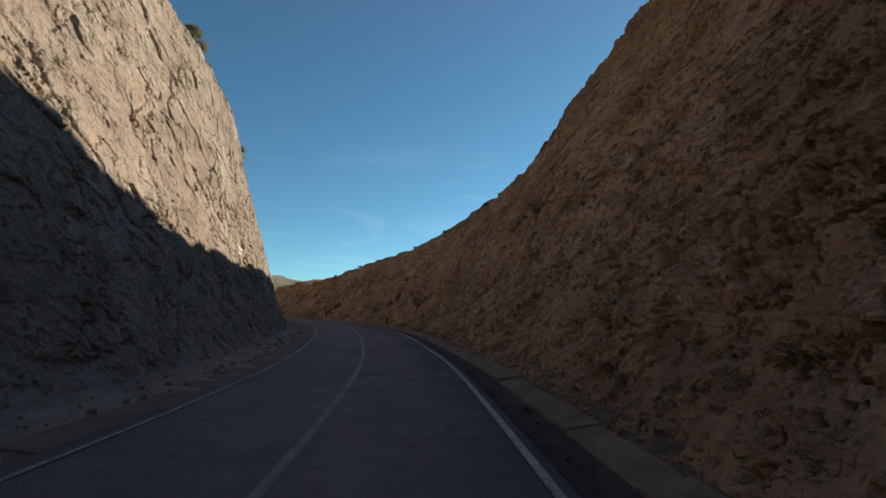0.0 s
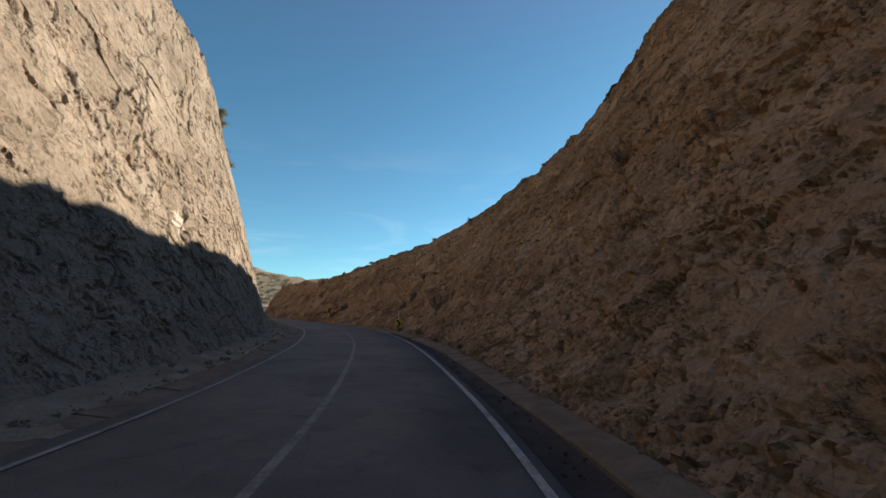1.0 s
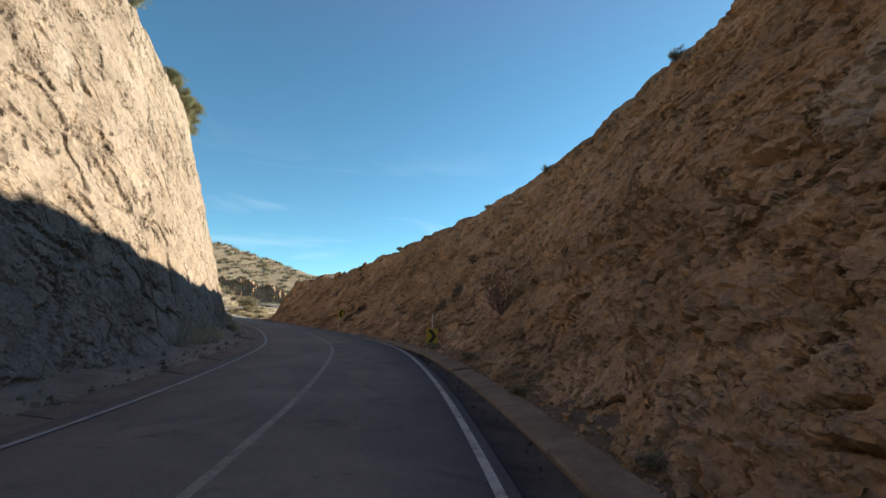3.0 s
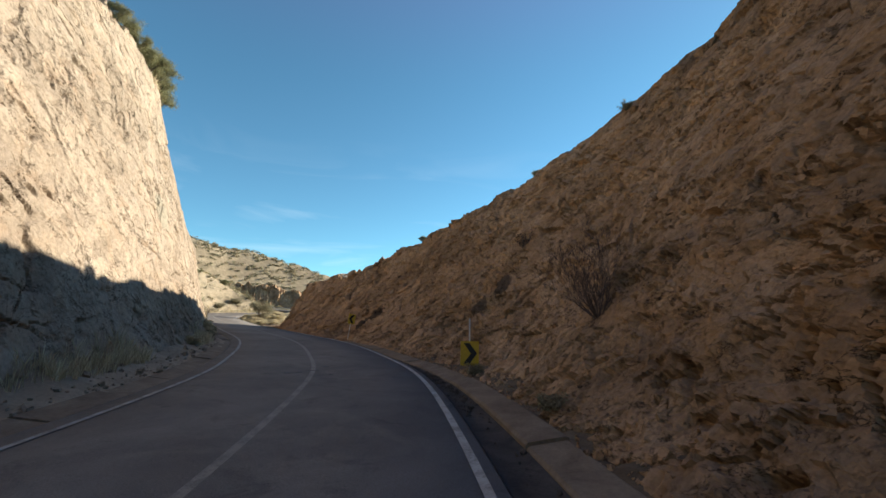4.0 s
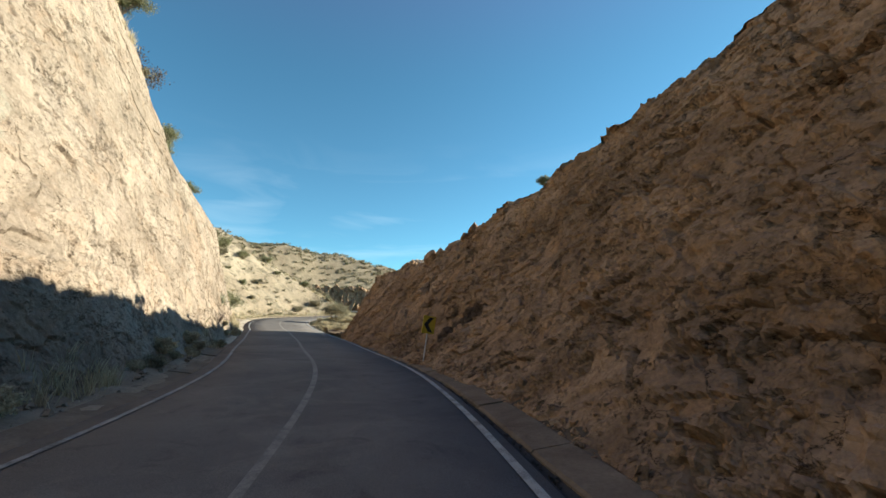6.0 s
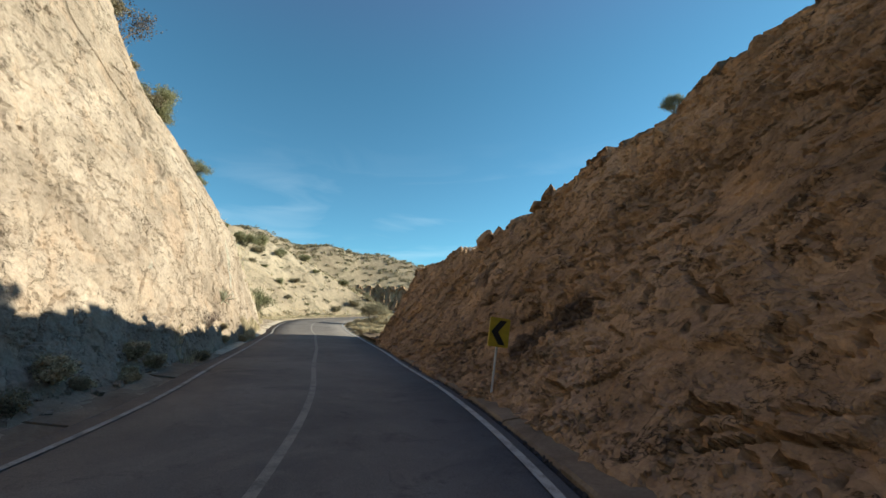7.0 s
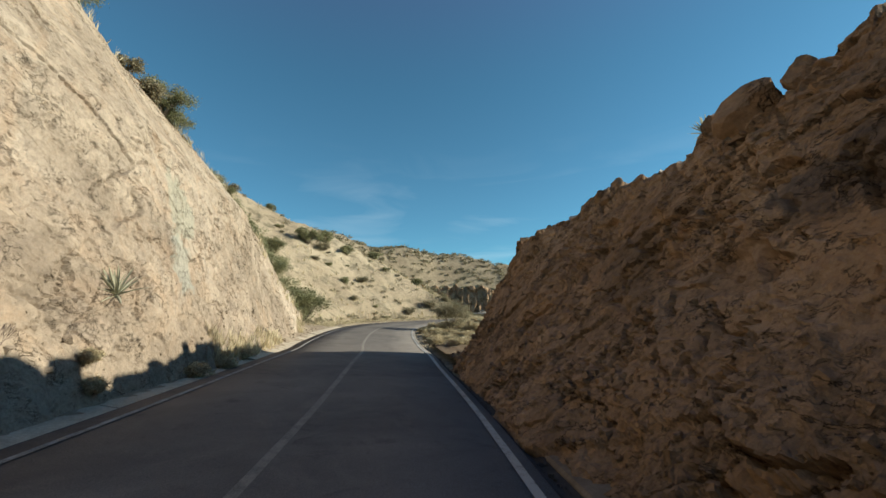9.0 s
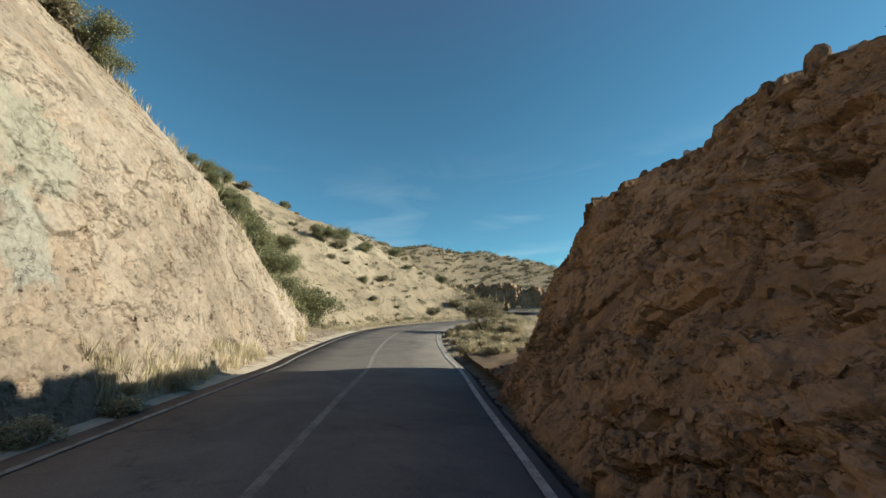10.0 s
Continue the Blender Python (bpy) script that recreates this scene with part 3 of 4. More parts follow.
def ground_height(x, y):
    s, off = along(x, y)
    g = grade(s, off)
    a = np.abs(off)
    ol = reach(-1, s, np.maximum(CREST_L(s), 0))
    rl = np.maximum(a - ol - 1.0, 0)
    left = g + np.maximum(CREST_L(s), 0.2) - 0.25 + hill_cap(s) * np.tanh(0.92 * rl / hill_cap(s))
    orr = reach(1, s, np.maximum(CREST_R(s), 0))
    rr = np.maximum(a - orr - 1.0, 0)
    right = g + np.where(s < 88, np.maximum(CREST_R(s), 0.0), 0.0) - 0.25 + SHOULDER(s) - 6 * np.tanh(0.12 * rr / 6)
    side = np.where(off < 0, left, right)
    cut = np.where(off < 0, ol, np.where(s < 88, orr, 3.9))
    t = np.clip((a - cut - 0.2) / 2.0, 0, 1)
    open_end = np.where(off < 0, s > 99, s > 88)
    t = np.where(open_end, np.clip((a - 3.4) / 1.0, 0, 1), t)
    t = t * t * (3 - 2 * t)
    # the near hill is a spur that falls evenly towards the bend, with a valley behind it
    away = np.hypot(x + 24.7, y - 63.0)
    spur = 1.9 - 0.46 * (x + 24.7) - 0.284 * (y - 63.0) - 0.5 * np.maximum(away - 74, 0)
    side = np.where((off < 0) & (s > 99), np.maximum(np.minimum(side, spur), g - 3), side)
    near = (g - 0.35) * (1 - t) + side * t
    # far ridge across the valley
    dx, dy = x + 25.0, y - 62.5
    dist = np.hypot(dx, dy)
    phi = np.degrees(np.arctan2(-dx, dy))
    el = np.interp(phi, [-180, -20, 0, 18, 28, 38, 46, 56, 70, 100, 180], [0, 2, 4, 6.5, 8.7, 11.4, 12.2, 12.4, 12.5, 6, 0])
    u = np.clip((dist - 110) / 100, 0, 1)
    far = 3 + 215 * np.tan(np.radians(el)) * (u * u * (3 - 2 * u)) - np.clip(dist - 330, 0, 500) * 0.05
    w = np.where(off < 0, np.clip((a - np.interp(s, [112, 140], [80, 22])) / 55, 0, 1), np.clip((a - 38) / 45, 0, 1))
    w = w * w * (3 - 2 * w)
    z = near * (1 - w) + far * w
    q = np.stack([x, y, 0 * x], 1)
    wob = np.clip((a - 4.5) / 6, 0, 1)
    return z + wob * (0.35 * fbm(q * 0.35, 4, 81) + np.clip(dist / 60, 0.3, 3) * 0.9 * fbm(q * 0.05, 4, 82)) + w * 2.2 * fbm(q * 0.03, 5, 83)


def axis(a, b, step, reach):
    mid = np.arange(a, b, step)
    grow = step * 1.09 ** np.arange(1, 75)
    out = np.cumsum(grow)
    out = out[out < reach]
    return np.concatenate([(a - out)[::-1], mid, mid[-1] + out])


gx, gy = axis(-80, -28, 0.5, 3000), axis(62, 128, 0.5, 3000)
xx, yy = np.meshgrid(gx, gy)
zz = ground_height(xx.ravel(), yy.ravel())
tagged(mesh_object("ground", np.stack([xx.ravel(), yy.ravel(), zz], 1), grid_faces(len(gy), len(gx), True), HILL, True), "dry grassy hillside with tan soil and scrub", "ground", kind="structure")


# ---- helpers for things ----
from mathutils.bvhtree import BVHTree

bpy.context.view_layer.update()
graph = bpy.context.evaluated_depsgraph_get()
TREES = {k: BVHTree.FromObject(bpy.data.objects[k], graph) for k in ("rock_wall_right", "rock_wall_left", "ground", "verge_right", "verge_left")}
rng = random.Random(11)


def drop(x, y, z=90.0, names=tuple(TREES)):
    """Height of the highest surface at a place of the plan."""
    best = None
    for k in names:
        hit = TREES[k].ray_cast(Vector((x, y, z)), Vector((0, 0, -1)))[0]
        if hit is not None and (best is None or hit.z > best.z):
            best = hit
    return best if best is not None else Vector((x, y, 0))


def on_face(side, s, up):
    """A place on a rock face, straight out from the road at that height."""
    a, b = place(s, 0, up), place(s, side, up)
    a[2] = b[2] = float(place(s, side * 5.0, up)[2])
    hit = TREES["rock_wall_right" if side > 0 else "rock_wall_left"].ray_cast(Vector(a), Vector(b - a).normalized())[0]
    return hit if hit is not None else Vector(place(s, side * 6, up))


def thing(name, at, label, category, group="", rz=0.0, scale=1.0):
    e = new(name)
    e.empty_display_size = 0.2
    e.matrix_world = pose(*at, 0, 0, rz) @ Matrix.Scale(scale, 4)
    return tagged(e, label, category, group)


def part_arrays(name, verts, faces, mat, parent, label="", smooth=False):
    ob = mesh_object(name, verts, faces, mat, smooth)
    ob.parent = parent
    return tagged(ob, label)


def part(name, bm, mat, parent, label="", smooth=False):
    me = bpy.data.meshes.new(name)
    bm.to_mesh(me)
    bm.free()
    me.polygons.foreach_set("use_smooth", [smooth] * len(me.polygons))
    me.materials.append(mat)
    ob = new(name, me)
    ob.parent = parent
    return tagged(ob, label)


def leaf_material(name, c1, c2, scale=0.7):
    m, n, l, b = material(name, 0.7, 0.25)
    g = n.new("ShaderNodeNewGeometry")
    c = ramp(n, l, g.outputs["Random Per Island"], [(0.0, c1), (1.0, c2)])
    v = coords(n)
    c = mix(n, l, c, ramp(n, l, noise_node(n, l, v, scale, 3).outputs[0], [(0.35, (0.7, 0.7, 0.7)), (0.65, (1.25, 1.25, 1.2))]), 0.8, "MULTIPLY")
    l.new(c, b.inputs["Base Color"])
    thin = n.new("ShaderNodeBsdfTranslucent")
    l.new(c, thin.inputs["Color"])
    both = n.new("ShaderNodeMixShader")
    both.inputs[0].default_value = 0.4
    l.new(b.outputs[0], both.inputs[1])
    l.new(thin.outputs[0], both.inputs[2])
    l.new(both.outputs[0], n["Material Output"].inputs["Surface"])
    return m


GREEN = leaf_material("olive_green_leaves", (0.16, 0.165, 0.085), (0.3, 0.295, 0.165))
GREY_TWIG = leaf_material("grey_brown_twigs", (0.1, 0.08, 0.065), (0.19, 0.16, 0.13))
SAGE = leaf_material("sage_grey_leaves", (0.18, 0.16, 0.1), (0.33, 0.29, 0.19))
STRAW = leaf_material("straw_grass", (0.4, 0.33, 0.205), (0.62, 0.54, 0.37))
AGAVE = leaf_material("grey_green_leaf_blades", (0.4, 0.4, 0.29), (0.6, 0.57, 0.43))
BARK = plain("rough_bark", (0.07, 0.055, 0.042), (0.15, 0.12, 0.095), 3.0, 0.9, 25, 0.8, 0.02)


DRY = plain("dead_wood", (0.075, 0.054, 0.048), (0.15, 0.112, 0.098), 3.0, 0.9, 25, 0.8, 0.02)


def leaf_cloud(r, centres, per, size, spread):
    """Many small leaf quads gathered in clumps."""
    v, f = [], []
    for c in centres:
        for _ in range(per):
            d = Vector((r.gauss(0, 1), r.gauss(0, 1), r.gauss(0, 0.8))) * spread
            p = c + d
            a = Vector((r.uniform(-1, 1), r.uniform(-1, 1), r.uniform(-0.4, 1))).normalized()
            b = a.cross(Vector((r.uniform(-1, 1), r.uniform(-1, 1), r.uniform(-1, 1)))).normalized()
            s = size * r.uniform(0.6, 1.4)
            i = len(v)
            v += [p - b * s * 0.35, p + a * s * 0.6 - b * s * 0.1, p + b * s * 0.35 + a * s * 0.3, p - a * s * 0.4]
            f.append((i, i + 1, i + 2, i + 3))
    return np.array(v), np.array(f)


def twig(v, f, a, b, ra, rb):
    """A tapered three-sided stem."""
    d = (b - a).normalized()
    x = d.orthogonal().normalized()
    y = d.cross(x)
    i = len(v)
    for p, r in ((a, ra), (b, rb)):
        for k in range(3):
            w = k * 2.0944
            v.append(p + (x * math.cos(w) + y * math.sin(w)) * r)
    for k in range(3):
        f.append((i + k, i + (k + 1) % 3, i + 3 + (k + 1) % 3, i + 3 + k))


def branch(r, v, f, tips, p, d, length, rad, depth, lift=0.25, fork=(2, 3), fine=None):
    q = p
    for _ in range(3):
        d = (d + Vector((r.uniform(-1, 1), r.uniform(-1, 1), r.uniform(-0.6, 0.9))) * 0.16 + Vector((0, 0, lift * 0.15))).normalized()
        e = q + d * length / 3
        twig(v, f, q, e, rad, rad * 0.82)
        q, rad = e, rad * 0.82
        if fine:
            # short side twigs along the stem
            for _ in range(2):
                w = (d + Vector((r.uniform(-1, 1), r.uniform(-1, 1), r.uniform(-0.4, 0.9))) * 0.9).normalized()
                branch(r, *fine, tips, q, w, length * r.uniform(0.3, 0.6), max(rad * 0.5, 0.005), min(depth - 2, 2), lift, fork)
    tips.append(q)
    if depth:
        for _ in range(r.randint(*fork)):
            w = (d + Vector((r.uniform(-1, 1), r.uniform(-1, 1), r.uniform(-0.5, 1))) * 0.65).normalized()
            branch(r, *(fine or (v, f)), tips, q, w, length * r.uniform(0.6, 0.85), max(rad * 0.75, 0.004), depth - 1, lift, fork)


def shrub(name, at, label, group, seed, tall, wide, leaf, per=34, size=0.1, stems=6, depth=2, lean=(0, 0, 0)):
    """A bush: forking stems and a crown of small leaves in clumps."""
    r = random.Random(seed)
    e = thing(name, at, label, "shrub", group)
    v, f, tips, thin = [], [], [], ([], [])
    for i in range(stems):
        a = i * 6.283 / stems + r.uniform(-0.4, 0.4)
        d = Vector((math.cos(a) * wide * 0.6, math.sin(a) * wide * 0.6, tall * 0.75)).normalized() + Vector(lean)
        high = tall
        if leaf is None:
            v, f = [], []
            d = d.normalized() + Vector((r.gauss(0, 0.22), r.gauss(0, 0.22), r.gauss(0, 0.12)))
            high = tall * r.uniform(0.45, 1.0)
        branch(r, v, f, tips, Vector((math.cos(a) * 0.015, math.sin(a) * 0.015, -0.12)), d.normalized(), high * 0.42, (0.03 if leaf is not None else 0.013) * high ** 0.5, depth, fine=None if leaf is not None else thin)
        if leaf is None:
            part_arrays("stem", np.array(v), np.array(f), DRY, e)
    if leaf is None:
        part_arrays("branchwork", np.array(thin[0]), np.array(thin[1]), DRY, e)
    else:
        part_arrays("branchwork", np.array(v), np.array(f), BARK, e)
    if leaf is not None:
        cen = [t + Vector((r.gauss(0, 0.1), r.gauss(0, 0.1), r.gauss(0, 0.1))) * wide for t in tips]
        lv, lf = leaf_cloud(r, cen, per, size, wide * 0.105)
        part_arrays("foliage", lv, lf, leaf, e)
    return e


# ---- kerbs: slabs laid end to end on a bed ----
def slab(parent, s0, s1, sec, mat):
    s = np.linspace(s0, s1, 5)
    k = len(sec)
    rows = []
    for q in s:
        o = np.array(sec)
        c = KERB(q) if parent["side"] > 0 else -3.75
        rows.append(place(np.full(k, q), c + parent["side"] * o[:, 0], o[:, 1] + parent["tip"]))
    v = np.concatenate(rows)
    f = []
    for i in range(4):
        for j in range(k):
            a, b = i * k + j, i * k + (j + 1) % k
            q4 = (a, b, b + k, a + k)
            f.append(q4)
    bm = bmesh.new()
    bv = [bm.verts.new(p) for p in v]
    for q4 in f:
        bm.faces.new([bv[i] for i in q4])
    bm.faces.new([bv[i] for i in range(k)][::-1])
    bm.faces.new([bv[4 * k + i] for i in range(k)])
    bmesh.ops.recalc_face_normals(bm, faces=bm.faces)
    return part("slab", bm, mat, parent)


SLAB = [(-0.34, -0.2), (-0.33, -0.08), (-0.29, -0.04), (0.3, 0.04), (0.36, 0.02), (0.37, -0.2)]


def kerb(name, side, s0, s1, label):
    c = (lambda s: KERB(s)) if side > 0 else (lambda s: -3.75 + 0 * s)
    base = strip(name, s0, s1, 0.5, lambda s: [(c(s) - 0.36, -0.22), (c(s) - 0.3, -0.08), (c(s) + 0.3, -0.08), (c(s) + 0.36, -0.22)], CONCRETE)
    tagged(base, label, "kerb", kind="structure")
    base["side"], base["tip"] = side, 0.0
    s = s0
    while s < s1 - 2:
        n = s + rng.uniform(2.2, 2.9)
        base["tip"] = rng.uniform(-0.03, 0.03)
        slab(base, s + 0.02, n - 0.02, SLAB, CONCRETE if side > 0 or s < 68 else PALE_CONCRETE)
        s = n
    del base["side"], base["tip"]
    return base


TAR = plain("black_tar", (0.05, 0.045, 0.042), (0.085, 0.076, 0.07), 3.0, 0.7, 40, 0.5, 0.01, 0.4)


def tar_patch(s, off, long, wide, seed):
    """A thin, ragged dab of tar on the road."""
    r = random.Random(seed)
    rim = []
    for i in range(14):
        a, k = i * 6.2832 / 14, r.uniform(0.6, 1.15)
        o = off + math.sin(a) * wide * k
        rim.append(place(s + math.cos(a) * long * k, o, 0.03 - 0.0067 * abs(o)))
    bm = bmesh.new()
    top = [bm.verts.new(Vector(p) + Vector((0, 0, 0.009))) for p in rim]
    low = [bm.verts.new(Vector(p) - Vector((0, 0, 0.003))) for p in rim]
    bm.faces.new(top)
    for i in range(14):
        bm.faces.new((top[i], low[i], low[(i + 1) % 14], top[(i + 1) % 14]))
    bmesh.ops.recalc_face_normals(bm, faces=bm.faces)
    me = bpy.data.meshes.new("tar_patch")
    bm.to_mesh(me)
    bm.free()
    me.materials.append(TAR)
    return tagged(new("tar_patch", me), "small ragged black tar patch on the asphalt", "tar patch", kind="structure")


for i, (s, off, long, wide) in enumerate(((44.06, -0.62, 0.1, 0.16), (44.17, -0.32, 0.07, 0.1), (44.55, 0.06, 0.09, 0.2), (43.6, 0.28, 0.07, 0.14), (45.5, 0.42, 0.12, 0.14), (43.72, 0.6, 0.1, 0.07))):
    tar_patch(s, off, long, wide, 60 + i)
kerb("kerb_right", 1, -8, 71, "dusty tan concrete kerb slabs along the gutter")
kerb("kerb_left", -1, 4, 104, "dusty pale concrete kerb slabs along the verge")


# ---- chevron signs ----
def enamel(name, c, rough=0.45):
    return plain(name, tuple(x * 0.85 for x in c), c, 2.5, rough, 12, 0.1, 0.004, 0.4)


YELLOW, BLACK, GALV = enamel("yellow_sheeting", (0.46, 0.32, 0.025)), enamel("black_sheeting", (0.012, 0.012, 0.013)), enamel("galvanised_post", (0.5, 0.5, 0.48), 0.5)


def box(bm, x0, x1, y0, y1, z0, z1):
    m = Matrix.Translation(((x0 + x1) / 2, (y0 + y1) / 2, (z0 + z1) / 2)) @ Matrix.Diagonal((x1 - x0, y1 - y0, z1 - z0, 1))
    return bmesh.ops.create_cube(bm, size=1, matrix=m)


def chevron_sign(at, rz, lean, panel_z, post_z, post_w, flip, w, h, label):
    """Yellow plate with a black chevron on a post; local -y faces the traffic."""
    e = thing("chevron_sign", at, label, "road sign", "curve warning signs")
    e.matrix_world = pose(*at, 0, lean, rz)
    bm = bmesh.new()
    box(bm, -post_w / 2, post_w / 2, -post_w / 2, post_w / 2, -0.5, post_z)
    bmesh.ops.bevel(bm, geom=bm.edges[:], offset=0.006, segments=1, affect="EDGES")
    part("post", bm, GALV, e)
    bm = bmesh.new()
    box(bm, -w / 2, w / 2, -0.082, -0.03, panel_z - h / 2, panel_z + h / 2)
    bmesh.ops.bevel(bm, geom=bm.edges[:], offset=0.006, segments=2, affect="EDGES")
    plate = part("panel", bm, YELLOW, e, "yellow sign panel")
    k = -1 if flip else 1
    pts = [(x * w, z * h) for x, z in ((-0.34, 0.42), (0.0, 0.42), (0.4, 0.0), (0.0, -0.42), (-0.34, -0.42), (0.06, 0.0))]
    bm = bmesh.new()
    a = [bm.verts.new((k * x, -0.086, panel_z + z)) for x, z in pts]
    b = [bm.verts.new((k * x, -0.0825, panel_z + z)) for x, z in pts]
    for i0, i1, i2, i3 in ((0, 1, 2, 5), (5, 2, 3, 4)):
        bm.faces.new([a[i] for i in (i0, i1, i2, i3)])
    for i in range(6):
        bm.faces.new([a[i], a[(i + 1) % 6], b[(i + 1) % 6], b[i]])
    bmesh.ops.recalc_face_normals(bm, faces=bm.faces)
    part("chevron", bm, BLACK, plate, "black chevron")
    for z in (panel_z - 0.22, panel_z + 0.22):
        bm = bmesh.new()
        bmesh.ops.create_cone(bm, cap_ends=True, segments=6, radius1=0.01, radius2=0.008, depth=0.012, matrix=Matrix.Translation((0, -0.088, z)) @ Matrix.Rotation(radians(90), 4, "X"))
        part("bolt", bm, BLACK, plate)


chevron_sign((-6.1, 44.98, 0.45), 13, 0.5, 0.92, 2.05, 0.05, False, 0.6, 0.78, "yellow chevron sign slid low on its pale post")
chevron_sign((-16.98, 58.65, 1.02), 46, 9, 1.6, 1.9, 0.045, True, 0.52, 0.69, "yellow chevron sign on a leaning thin pale post")

# ---- plants ----
LG = "green shrubs on the rock crest"
protos = [shrub("shrub", (0, 0, -200), "dense olive green shrub on the rock", LG, 5, 1.8, 1.5, GREEN, 120, 0.07, 8),
          shrub("shrub", (0, 0, -200), "dense olive green shrub on the rock", LG, 8, 1.5, 1.9, GREEN, 120, 0.07, 8),
          shrub("shrub", (0, 0, -200), "low sage grey shrub on dry ground", "scrub on the hillside", 21, 0.8, 1.0, SAGE, 30, 0.09, 6, 2),
          shrub("shrub", (0, 0, -200), "small dark green shrub on dry ground", "scrub on the hillside", 22, 0.9, 1.0, GREEN, 34, 0.09, 6, 2),
          shrub("shrub", (0, 0, -200), "low pale dry bush beside the bend", "dry bushes beside the bend", 23, 0.75, 1.0, STRAW, 110, 0.085, 8, 2)]


def plant(k, at, size, rz=None, label="", squash=1.0):
    ob = copy_thing(protos[k], pose(*at, 0, 0, rng.uniform(0, 360) if rz is None else rz) @ Matrix.Diagonal((size, size, size * squash, 1)))
    if label:
        ob["label"] = label
    return ob


def crest(side, s, back=0.5):
    top = CREST_R if side > 0 else CREST_L
    p = place(s, side * (reach(side, s, top(s)) + back), 0)
    return drop(float(p[0]), float(p[1]))


for s, k, size, back in ((26, 0, 0.5, 0.2), (27.5, 1, 0.45, 0.2), (43.2, 0, 0.5, 0.0), (45, 1, 0.45, 0.0), (54.5, 0, 0.55, 0.2), (56.4, 1, 0.5, 0.2), (57.6, 0, 0.5, 0.1), (58.8, 1, 0.65, 0.1), (59.8, 0, 0.75, 0.0), (60.8, 1, 0.7, 0.0), (61.8, 0, 0.8, 0.0), (62.8, 1, 0.85, 0.0), (63.9, 0, 0.9, 0.0),
                         (65.0, 1, 0.85, 0.1), (66, 0, 0.8, 0.0), (75, 0, 0.95, 0.1), (75.7, 1, 0.7, 0.0), (74, 2, 0.9, -0.3), (80.5, 0, 0.8, 0.1), (81.2, 1, 0.6, 0.1), (79.6, 2, 0.9, -0.1), (78.4, 2, 0.8, -0.1), (84.5, 0, 0.3, 0.1), (69, 2, 0.9, -0.3), (72, 2, 0.7, -0.2)):
    plant(k, crest(-1, s, back), size)
for s, k, size in ((59.6, 0, 0.28), (44.5, 2, 0.5), (36, 2, 0.5), (49, 3, 0.4)):
    plant(k, crest(1, s, 0.3), size)
tree = shrub("bare_tree", crest(-1, 71.6, 0.3), "bare grey leafless small tree on the rock crest", "", 31, 2.6, 1.6, GREY_TWIG, 16, 0.09, 5, 3)
tree["category"] = "tree"
shrub("bare_bush", on_face(1, 39.9, 1.9), "dry leafless dark bush growing from the rock face", "", 33, 2.1, 1.35, None, stems=15, depth=4, lean=(-0.3, 0.2, 0))
shrub("bare_bush", on_face(1, 46.4, 5.0), "dry leafless dark bush growing from the rock face", "", 34, 0.9, 0.9, None, stems=9, depth=4)
shrub("bare_bush", on_face(1, 21.8, 7.6), "dry leafless dark bush growing from the rock face", "", 35, 1.1, 1.6, None, stems=14, depth=4)
shrub("bare_bush", on_face(-1, 69.0, 1.0), "dry leafless dark bush growing from the rock face", "", 36, 0.8, 0.8, None, stems=9, depth=4)
shrub("roadside_bush", drop(*place(104.0, 7.0, 0)[:2]), "dry grey green bush beside the road bend", "", 37, 2.9, 1.9, SAGE, 110, 0.1, 9, 2)


def agave(at, seed, size, tilt):
    r = random.Random(seed)
    e = thing("agave", at, "spiky grey green rosette plant on the rock", "plant", "spiky plants")
    e.matrix_world = pose(*at, tilt[0], tilt[1], 0)
    for i in range(34):
        a, el = i * 2.39996, radians(12 + 72 * (i / 34.0))
        d = Vector((math.cos(a) * math.cos(el), math.sin(a) * math.cos(el), math.sin(el)))
        w = Vector((-math.sin(a), math.cos(a), 0))
        n = d.cross(w)
        bm = bmesh.new()
        ln = size * r.uniform(0.8, 1.1)
        rows = []
        for u, h in ((0.0, 0.022), (0.45, 0.028), (0.8, 0.016)):
            c = d * ln * u - Vector((0, 0, 0.12 * ln * u * u))
            rows.append([bm.verts.new(c - w * h * size * 1.6), bm.verts.new(c + n * h * size * 0.9), bm.verts.new(c + w * h * size * 1.6)])
        tip = bm.verts.new(d * ln - Vector((0, 0, 0.12 * ln)))
        for p, q in zip(rows, rows[1:]):
            for j in range(2):
                bm.faces.new((p[j], p[j + 1], q[j + 1], q[j]))
        for j in range(2):
            bm.faces.new((rows[-1][j], rows[-1][j + 1], tip))
        part("leaf", bm, AGAVE, e)


agave(on_face(-1, 72.3, 2.0), 3, 0.75, (25, 25))
agave(crest(1, 70.4, 0.2), 4, 0.45, (0, 0))

